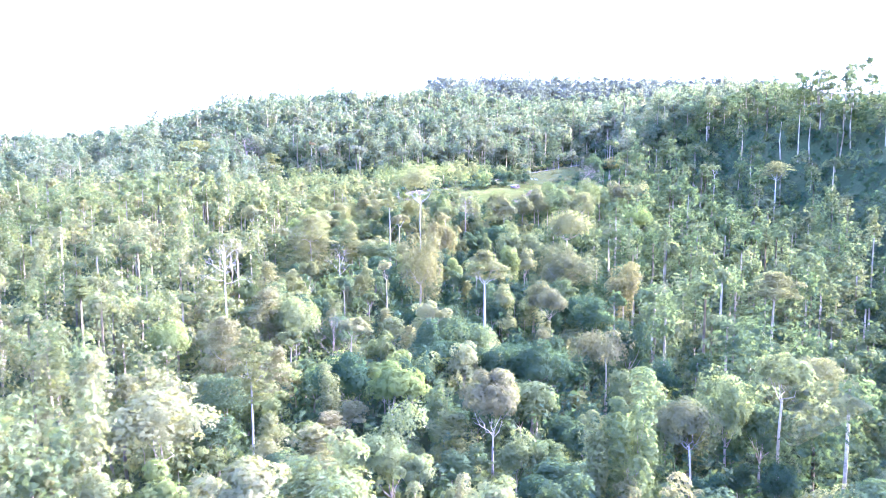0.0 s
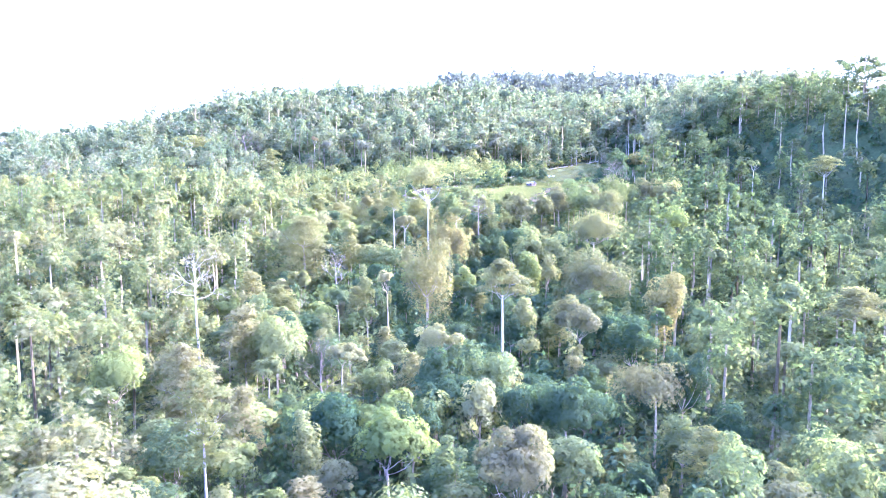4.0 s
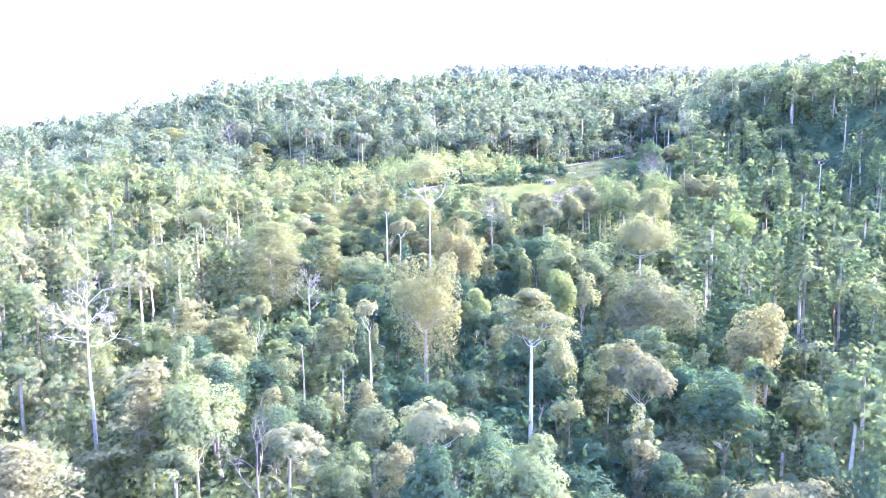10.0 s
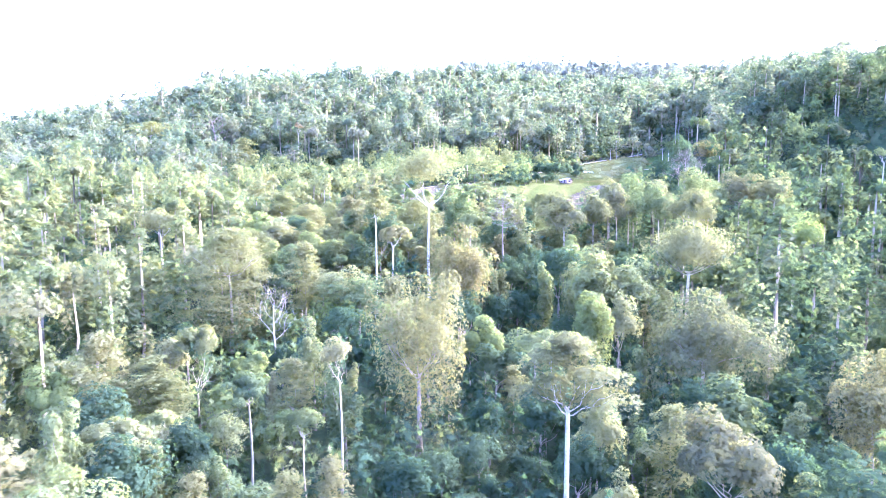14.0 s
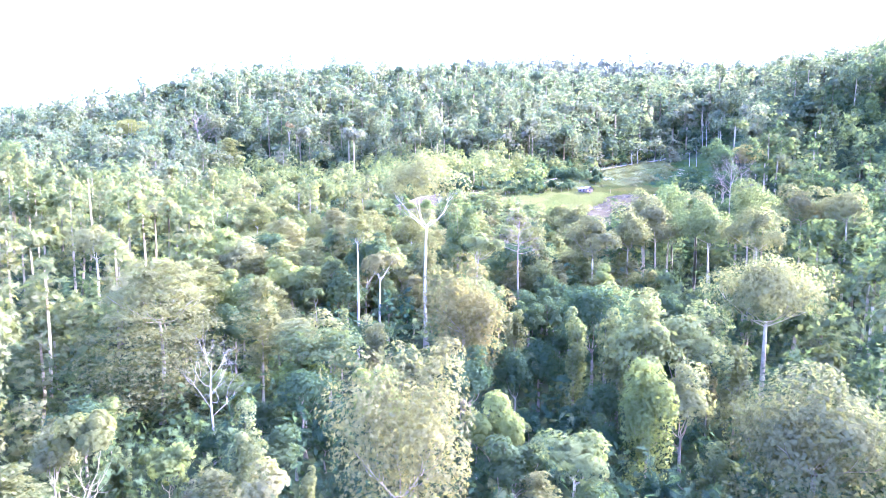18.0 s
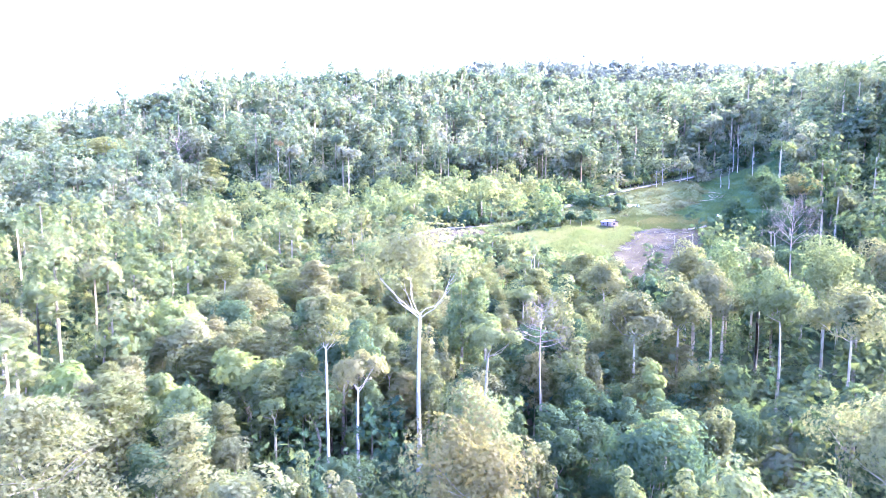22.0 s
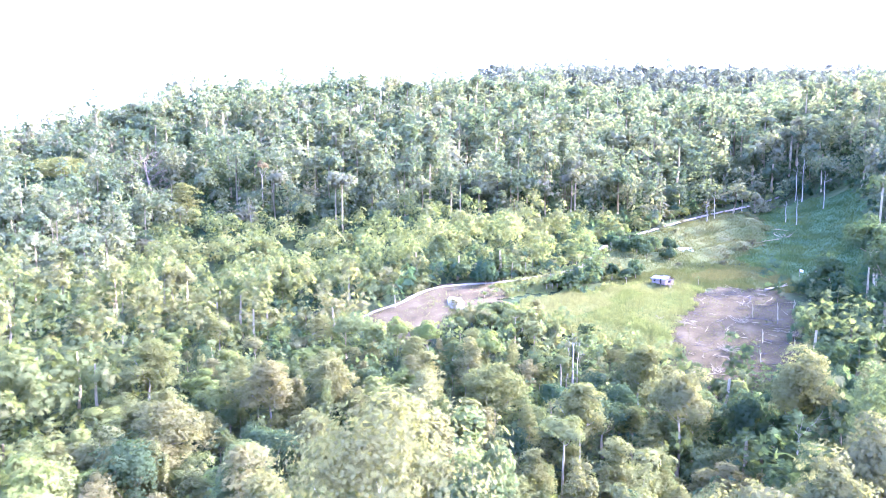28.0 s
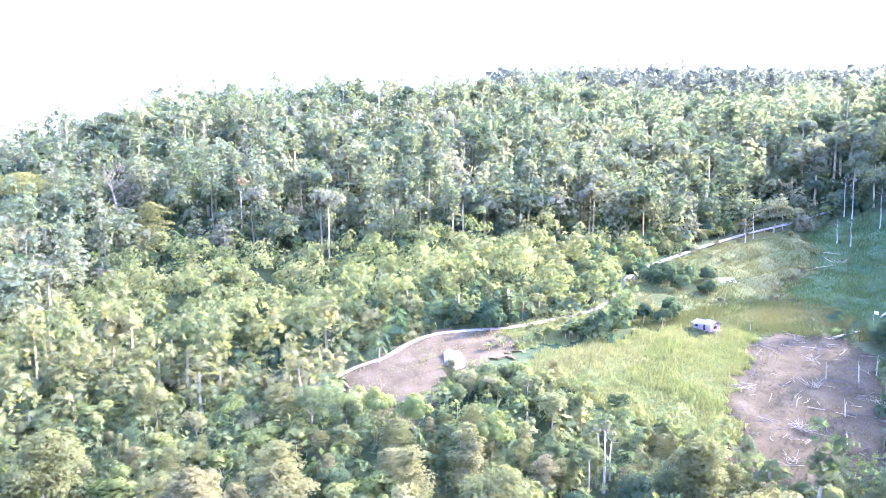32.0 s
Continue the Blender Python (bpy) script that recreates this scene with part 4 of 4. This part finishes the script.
def stilt_hut(x, y, turn):
    """A plank hut on stilts: a main room and a lower lean-to, rippled tin over both."""
    root = tagged(new("stilt_hut"), "small plank hut on stilts with weathered tin roof", "hut")
    root.matrix_basis = pose(x, y, float(ground(x, y)) + 0.15, 0, 0, turn) @ Matrix.Scale(0.78, 4)
    for px in (-3.0, -1.1, 1.0, 3.0):
        for py in (-1.8, 1.8):
            part("stilt", mesh_of("stilt", *tube([(px, py, -0.6), (px, py, 1.05)], [0.10, 0.09], 6), mats=[M_PLANK]), root)
    part("floor_deck", mesh_of("floor_deck", *box(-3.2, 3.2, -2.0, 2.0, 1.0, 1.12), mats=[M_PLANK]), root)
    walls = ((-3.1, 0.2, -1.9, -1.8, 2.55, M_PLANK), (-3.1, 0.2, 1.8, 1.9, 2.55, M_PLANK), (-3.1, -3.0, -1.8, 1.8, 2.55, M_PLANK),
             (0.3, 3.1, -1.9, -1.8, 2.85, M_PINKWALL), (0.3, 3.1, 1.8, 1.9, 2.85, M_PINKWALL), (3.0, 3.1, -1.8, 1.8, 2.85, M_PINKWALL), (0.2, 0.3, -1.9, 1.9, 2.85, M_PINKWALL))
    for x0, x1, y0, y1, top, m in walls:
        along_x = x1 - x0 > y1 - y0
        length = (x1 - x0) if along_x else (y1 - y0)
        boards = max(1, int(length / 0.28))
        for b in range(boards):
            a0, a1 = b / boards * length, (b + 0.94) / boards * length
            shape = box(x0 + a0, x0 + a1, y0 + 0.02 * (b % 2), y1, 1.12, top) if along_x else box(x0 + 0.02 * (b % 2), x1, y0 + a0, y0 + a1, 1.12, top)
            part("wall_board", mesh_of("wall_board", *shape, mats=[m]), root)
    # openings are dark panels on the walls, painted as unlit room
    part("door", mesh_of("door", *box(0.7, 1.45, -1.95, -1.91, 1.14, 2.7), mats=[M_DARK]), root, "doorway painted dark for the shade within")
    part("window", mesh_of("window", *box(-2.2, -1.3, -1.95, -1.91, 1.6, 2.2), mats=[M_DARK]), root, "unglazed window painted dark for the shade within")
    part("window", mesh_of("window", *box(3.11, 3.14, -0.6, 0.5, 1.7, 2.4), mats=[M_DARK]), root, "unglazed window painted dark for the shade within")
    for x0, x1, eave, ridge in ((-3.5, 0.25, 2.5, 3.35), (0.15, 3.6, 2.8, 3.8)):
        for side in (-1, 1):
            part("roof", mesh_of("roof", *corrugated(x0, x1, side * 2.4, eave, 0.0, ridge, 9), mats=[M_TIN], smooth=True), root)
        part("ridge_cap", mesh_of("ridge_cap", *tube([(x0, 0, ridge + 0.05), (x1, 0, ridge + 0.05)], [0.09, 0.09], 6), mats=[M_TIN]), root)
    for gx0, top, base, m in ((3.03, 3.7, 2.85, M_PINKWALL), (-3.05, 3.3, 2.55, M_PLANK)):
        v = np.array([(gx0, -1.85, base), (gx0, 1.85, base), (gx0, 0, top), (gx0 + 0.06, -1.85, base), (gx0 + 0.06, 1.85, base), (gx0 + 0.06, 0, top)])
        part("gable", mesh_of("gable", v, [(0, 1, 4, 3), (1, 2, 5, 4), (2, 0, 3, 5)], [(0, 2, 1), (3, 4, 5)], mats=[m]), root)
    for k in range(3):
        part("step", mesh_of("step", *box(3.25 + k * 0.3, 3.55 + k * 0.3, -0.5, 0.5, 0.72 - k * 0.3, 0.78 - k * 0.3), mats=[M_PLANK]), root)
    for py in (-0.5, 0.45):
        part("stair_string", mesh_of("stair_string", *tube([(3.2, py, 1.05), (4.3, py, 0.0)], [0.05, 0.05], 4), mats=[M_PLANK]), root)
    return root


def field_shelter(x, y, turn):
    """A low open shelter under a sheet roof."""
    root = tagged(new("field_shelter"), "small field shelter with pale teal tin roof", "shelter")
    root.matrix_basis = pose(x, y, float(ground(x, y)) + 0.7 + float(terraces(x, y)), 0, 0, turn) @ Matrix.Scale(0.95, 4)
    for px in (-1.8, 1.8):
        for py, h in ((-1.3, 1.7), (1.3, 2.3)):
            part("post", mesh_of("post", *tube([(px, py, -1.5), (px, py, h)], [0.07, 0.06], 6), mats=[M_PLANK]), root)
    part("roof", mesh_of("roof", *corrugated(-2.3, 2.3, -1.8, 1.65, 1.7, 2.45, 11), mats=[M_TEAL], smooth=True), root)
    for y0, y1, x0, x1 in ((1.2, 1.26, -1.8, 1.8), (-1.3, 1.2, -1.83, -1.77)):
        part("wall", mesh_of("wall", *box(x0, x1, y0, y1, 0.2, 1.6), mats=[M_PLANK]), root)
    part("floor_deck", mesh_of("floor_deck", *box(-1.9, 1.9, -1.3, 1.3, 0.4, 0.5), mats=[M_PLANK]), root)
    return root


stilt_hut(1.0, 2.0, -64)
field_shelter(21, 41, -10)


def log(name, label, x, y, length, turn, tilt, radius, material, group=""):
    root = tagged(new(name), label, "log", group)
    root.matrix_basis = pose(x, y, float(ground(x, y)) + 0.30 + radius, 0, -tilt, turn)
    s = np.linspace(-0.5, 0.5, 7)
    bend = rs.normal(size=2) * length * 0.04
    path = np.stack([s * length, bend[0] * np.cos(s * 3), bend[1] * np.cos(s * 3) * 0.3], -1)
    part("stem", mesh_of("stem", *tube(path, radius * (1 - 0.5 * (s + 0.5)), 7), mats=[material], smooth=True), root)
    for k in range(2):
        q = rs.uniform(0.0, 0.45) * length
        a = rs.uniform(-0.9, 0.9)
        part("branch_stub", mesh_of("branch_stub", *tube([(q, bend[0], 0), (q + 0.8, a, 0.35), (q + 1.6, a * 1.8, 0.45)], [radius * 0.4, radius * 0.3, radius * 0.15], 5), mats=[material]), root)
    return root


# felled and burnt timber on the brown field
for k in range(300):
    x, y = rs.uniform(-13, 31), rs.uniform(-52, 0)
    if not inside(x, y, BURN):
        continue
    m = (M_BARK, M_DARKBARK, M_CHAR, M_CHAR)[int(rs.integers(4))]
    log("felled_log", "felled log lying on burnt ground", x, y, rs.uniform(1.2, 5.0), rs.uniform(0, 360), rs.uniform(-6, 6), rs.uniform(0.03, 0.075), m, "felled logs")
for x, y, h in ((20, -23, 4.5), (15, -21, 3.5), (25, -20, 4.0), (12, -33, 3.2), (18, -35, 2.6), (8, -41, 3.0), (21, -29, 3.0), (5, -30, 2.2), (12, -45, 3.0)):
    snag = tagged(new("dead_snag"), "burnt standing snag of a small tree", "tree stump", "standing snags")
    snag.matrix_basis = pose(x, y, float(ground(x, y)))
    lean = rs.normal(size=2) * 0.4
    part("stem", mesh_of("stem", *tube([(0, 0, -0.4), (lean[0] * 0.4, lean[1] * 0.4, h * 0.5), (lean[0], lean[1], h)], [0.13, 0.09, 0.04], 6), mats=[M_BARK]), snag)
    part("branch_stub", mesh_of("branch_stub", *tube([(lean[0] * 0.5, lean[1] * 0.5, h * 0.6), (lean[0] + 0.5, lean[1] + 0.2, h * 0.8)], [0.08, 0.03], 5), mats=[M_BARK]), snag)
for x, y, r, k in ((3.0, -36.4, 2.4, 26), (11, -24, 2.2, 20), (-7.3, -21.9, 0.9, 8), (63.8, 62, 3.0, 14), (16, -14, 1.8, 16), (-2, -44, 1.8, 14), (20, -30, 2.0, 18)):
    heap = tagged(new("brush_heap"), "tangled heap of pale dead branches", "brush heap", "brush heaps")
    heap.matrix_basis = pose(x, y, float(ground(x, y)) + 0.25)
    for _ in range(k):
        a, q, w = rs.uniform(0, 6.3), rs.uniform(0, r * 0.6), rs.uniform(0, 6.3)
        s = rs.uniform(0.6, 1.3) * r
        b = np.array([np.cos(w) * q, np.sin(w) * q, 0.0])
        tip = b + np.array([np.cos(a) * s * 0.8, np.sin(a) * s * 0.8, s * rs.uniform(0.1, 0.9)])
        part("dead_branch", mesh_of("dead_branch", *tube([b, (b + tip) / 2 + rs.normal(size=3) * 0.12, tip], [0.06, 0.045, 0.02], 4), mats=[(M_DARKBARK, M_BARK)[int(rs.integers(2))]]), heap)
log("fallen_trunk", "long bleached fallen trunk at the field edge", 30, -1.0, 9.0, 28, 3, 0.30, M_DEAD)
log("fallen_trunk", "pale fallen trunk on the shaded slope", 48, 14, 8.0, 40, 6, 0.22, M_DEAD)
for x, y, t in ((58, 60, 15), (66, 70, 160), (62, 66, 80), (52, 58, 30)):
    log("fallen_trunk", "grey fallen trunk among brush below the slope", x, y, 7.0, t, 5, 0.13, M_BARK, "fallen trunks in the gully")

flag = tagged(new("flag_pole"), "thin pole with a small white flag", "flag")
flag.matrix_basis = pose(38, 3, float(ground(38, 3)))
part("pole", mesh_of("pole", *tube([(0, 0, -0.4), (0, 0, 4.6)], [0.07, 0.05], 6), mats=[M_BARK]), flag)
fx, fz = np.meshgrid(np.linspace(0, 1.0, 7), np.linspace(3.7, 4.4, 4))
fv = np.stack([fx, 0.08 * np.sin(fx * 6), fz - 0.2 * fx], -1).reshape(-1, 3)
fi, fj = np.meshgrid(np.arange(3), np.arange(6), indexing="ij")
fo = (fi * 7 + fj).ravel()
part("flag_cloth", mesh_of("flag_cloth", fv, np.stack([fo, fo + 1, fo + 8, fo + 7], -1), mats=[M_CLOTH]), flag, "white cloth")
for x, y, h in ((-48, 14, 4.0), (-31, 21, 3.6)):
    pole = tagged(new("roadside_pole"), "thin pale pole beside the road", "pole", "roadside poles")
    pole.matrix_basis = pose(x, y, float(ground(x, y)))
    part("shaft", mesh_of("shaft", *tube([(0, 0, -0.4), (0.05, 0, h)], [0.12, 0.09], 7), mats=[M_BARK]), pole)
    part("crossbar", mesh_of("crossbar", *box(-0.5, 0.5, -0.05, 0.05, h - 0.35, h - 0.25), mats=[M_BARK]), pole)


def outcrop(x, y):
    """A block of pale rock laid bare in the slip."""
    bm = bmesh.new()
    bmesh.ops.create_icosphere(bm, subdivisions=4, radius=1.0)
    for v in bm.verts:
        n = noise.noise(v.co * 1.7 + Vector((3, 1, 7))) * 0.3 + noise.noise(v.co * 5) * 0.1
        v.co = Vector((v.co.x * 2.0, v.co.y * 4.6, v.co.z * 1.1)) * (1 + n)
        v.co.z += v.co.y * 0.28
    me = bpy.data.meshes.new("outcrop")
    bm.to_mesh(me)
    bm.free()
    me.materials.append(M_ROCK)
    ob = tagged(new("rock_outcrop", me), "pale limestone outcrop in the bare slip", "rock")
    ob.matrix_basis = pose(x, y, float(ground(x, y)) + 0.1, 0, 0, 12)
    return ob


outcrop(-54, -13)


def frond_plant(name, label, category, x, y, stem, count, length, width, droop, material, group):
    """Banana or palm: a stem and arching fronds."""
    root = tagged(new(name), label, category, group)
    root.matrix_basis = pose(x, y, float(ground(x, y)), 0, 0, rs.uniform(0, 360))
    if stem > 0.3:
        part("stem", mesh_of("stem", *tube([(0, 0, -0.3), (0.1, 0, stem * 0.5), (0, 0.1, stem)], [0.16, 0.12, 0.10], 6), mats=[M_BARK], smooth=True), root)
    for k in range(count):
        a, up = k * 2.4 + rs.random() * 0.5, rs.uniform(0.35, 1.3)
        s = np.linspace(0, 1, 6)
        r = length * s * np.cos(up) * (1 - 0.15 * s)
        z = stem + length * (s * np.sin(up) - droop * s * s)
        w = width * np.sin(np.clip(s * 0.92 + 0.08, 0, 1) * np.pi) + 0.03
        c = np.stack([r * np.cos(a), r * np.sin(a), z], -1)
        side = np.array([-np.sin(a), np.cos(a), 0])
        v = np.concatenate([c + side * w[:, None] + [0, 0, 0.10], c, c - side * w[:, None] + [0, 0, 0.10]])
        i = np.arange(5)
        q = np.concatenate([np.stack([i, i + 1, i + 7, i + 6], -1), np.stack([i + 6, i + 7, i + 13, i + 12], -1)])
        part("frond", mesh_of("frond", v, q, mats=[material], smooth=True), root)
    return root


banana = frond_plant("banana_plant", "banana plant with broad arching leaves", "banana plant", -22, 4.5, 1.4, 9, 2.9, 0.42, 0.42, M_PALM, "banana plants")
for k in range(26):
    x = rs.uniform(-31, -11)
    y = -1.5 + (x + 31) * 0.58 + rs.uniform(-1.0, 2.2)
    sc = rs.uniform(0.75, 1.25)
    copy_thing(banana, pose(x, y, float(ground(x, y)), 0, 0, rs.uniform(0, 360)) @ Matrix.Diagonal((sc, sc, sc, 1)))
for x, y in ((-47, -8), (-44, -6), (-41, -7), (-38, -4), (-45, -3), (-36, 0)):
    copy_thing(banana, pose(x, y, float(ground(x, y)), 0, 0, rs.uniform(0, 360)) @ Matrix.Diagonal((0.7, 0.7, 0.7, 1)))
palm = frond_plant("palm_tree", "small palm with arching feathery fronds", "palm tree", -69.5, -9, 3.6, 13, 2.6, 0.16, 0.5, M_PALM, "palms")
for x, y, sc in ((-42, 9, 1.0), (-38, 12, 1.15), (-34, 14, 1.1), (-29, 18, 1.0), (-40, 15, 1.2), (11, 3, 0.55), (-8, 4, 0.6)):
    copy_thing(palm, pose(x, y, float(ground(x, y)), 0, 0, rs.uniform(0, 360)) @ Matrix.Diagonal((sc, sc, sc, 1)))


def bush(name, label, x, y, width, height, count, material, size=0.32):
    p, n, s, c = lobed_crown(rs, width, height * 1.3, 12, count, size)
    p[:, 2] += height * 0.55
    root = tagged(new(name), label, "bush", "bushes of the clearing")
    root.matrix_basis = pose(x, y, float(ground(x, y)) + (float(terraces(x, y)) if inside(x, y, TERRACE) else 0.0))
    v, q = leaf_quads(p, n, s, rs)
    part("foliage", mesh_of("foliage", v, q, mats=[material], normals=soft(n)), root)
    part("stem", mesh_of("stem", *tube([(0, 0, -0.3), (0.1, 0.1, height * 0.6)], [0.14, 0.06], 5), mats=[M_DARKBARK]), root)


for x, y, w, h in ((-46, 3, 6.5, 5.5), (-44, 6, 5.0, 4.5), (-41, 7, 4, 3.5), (-48, 8, 4, 3.5), (-11, 8, 4.0, 4.5), (-7, 9, 4.5, 3.5), (-4, 10, 3.5, 3.2), (6, 33, 6, 4.5), (0, 40, 7, 5.5), (4, 46, 7, 6), (9, 42, 6, 5),
                   (-2, 50, 6, 5), (13, 47, 5, 4), (14, 38, 4, 4), (18, 46, 4, 4)):
    bush("leafy_bush", "dark green leafy bush beside the road", x, y, w, h, 700, M_DEEP, 0.45)
for x, y, w, h in ((-52, -27, 7, 5), (-48, -25, 7, 5), (-44, -25, 6, 4.5), (-40, -28, 7, 4.5), (-47, -30, 7, 5.5), (-42, -31, 6, 5), (-36, -32, 6, 3.5), (-73, -30, 6, 4.5), (-56, -36, 4, 2.2), (-63, -40, 4, 2.0),
                   (-30, -39, 6, 3.5), (-22, -40, 6, 3.5), (-17, -42, 5, 3), (-11, -52, 5, 2.5), (-6, -59, 5, 2.5)):
    bush("thicket", "dense green thicket at the field edge", x, y, w, h, 1200, M_VINE, 0.40)


for x, y, w, h in ((36, -12, 8, 12), (35, -17, 8, 13), (33, -24, 8, 12), (28, -33, 7, 9), (23, -40, 7, 8), (18, -47, 7, 7.5), (12, -54, 7, 6), (20, -50, 7, 7), (30, -38, 7, 8), (6, -59, 6, 4.5), (37, -6, 6, 6)):
    bush("dark_thicket", "dark green leafy thicket shading the burnt field", x, y, w, h, 1100, M_DEEP, 0.45)
px, py = np.array(ROAD, float).T
for k in range(120):
    s = rs.uniform(7.0, len(px) - 1.2)
    x, y = np.interp(s, np.arange(len(px)), px), np.interp(s, np.arange(len(px)), py)
    i = int(s)
    d = unit(np.array([px[i + 1] - px[i], py[i + 1] - py[i]]))
    q = rs.uniform(3.2, 9.0)
    w = rs.uniform(2.6, 5.0)
    bush("roadside_shrub", "yellow-green leafy shrub above the road", x - d[1] * q, y + d[0] * q, w, w * rs.uniform(0.6, 1.0), 300, (M_LIME, M_VINE, M_FEATHER)[k % 3], 0.4)
for k in range(60):
    poly, m, w = (VERGE, M_VINE, 2.2) if k < 24 else (TERRACE, M_OLIVE, 2.0)
    while True:
        x, y = rs.uniform(-44, 70), rs.uniform(-3, 101)
        if inside(x, y, poly) and np.hypot(x - 21, y - 40) > 7:
            break
    w *= rs.uniform(0.6, 1.3)
    bush("low_shrub", "low green shrub in the clearing's grass", x, y, w, w * 0.8, 160, m, 0.3)
for x, y, w, h in ((1, 41, 8, 6.5), (6, 44, 8, 6), (11, 43, 7, 5), (-2, 46, 8, 6.5), (4, 37, 6, 4.5), (13, 33, 5, 3.2), (-3, 14, 5, 4)):
    bush("leafy_bush", "tall dark leafy bush beside the road", x, y, w, h, 1100, M_DEEP, 0.36)


def tufts(name, poly, count, height, width, material, label, lift, relief=flat):
    """Upright blades all over a field, joined."""
    px, py = [q[0] for q in poly], [q[1] for q in poly]
    x, y = rs.uniform(min(px), max(px), count * 3), rs.uniform(min(py), max(py), count * 3)
    keep = ragged(x, y, poly)
    x, y = x[keep][:count], y[keep][:count]
    k = len(x)
    clump = 0.65 + 0.22 * np.sin(x * 0.9 + 2 * np.sin(y * 0.5)) * np.sin(y * 0.83 + np.sin(x * 0.31)) + 0.2 * np.sin(x * 0.37 + 1.7 * np.sin(y * 0.23))
    h = height * (0.5 + 0.7 * rs.random(k)) * np.clip(clump, 0.35, 1.2)
    a = rs.random(k) * 2 * np.pi
    d = np.stack([np.cos(a), np.sin(a), 0 * a], -1) * width
    lean = rs.normal(size=(k, 3)) * 0.22 * h[:, None]
    lean[:, 2] = h
    b = np.stack([x, y, ground(x, y) + lift + relief(x, y) - 0.05], -1)
    v = np.stack([b - d, b + d, b + lean + d * 0.25, b + lean - d * 0.25], 1).reshape(-1, 3)
    return tagged(new(name, mesh_of(name, v, np.arange(4 * k).reshape(k, 4), mats=[material])), label, "grass", kind="stuff")


tufts("field_grass", GRASS, 46000, 1.15, 0.085, M_BLADE, "tall bright green grass of the field", 0.16)
tufts("verge_grass", VERGE, 12000, 1.0, 0.10, M_BLADE, "rank bright grass along the road", 0.19)
tufts("crop_rows", CORN, 24000, 1.2, 0.06, M_STRAW, "tall yellowish green crops behind the hut", 0.13)
tufts("terrace_grass", TERRACE, 60000, 0.8, 0.06, M_STRAW, "dry yellow grass on the terraces", 0.10, terraces)
tufts("slope_grass", SLOPE, 48000, 0.8, 0.08, M_RANK, "rank grass on the shaded slope, shade put into its colour", 0.07)
tufts("burnt_regrowth", BURN, 3500, 0.45, 0.10, M_STRAW, "sparse dry regrowth on burnt ground", 0.22)
tufts("burnt_litter", BURN, 14000, 0.14, 0.12, M_LITTER, "brown sticks and litter on burnt ground", 0.24)
tufts("slip_regrowth", BARE, 2600, 0.5, 0.10, M_BLADE, "scattered weeds on the bare slip", 0.28)
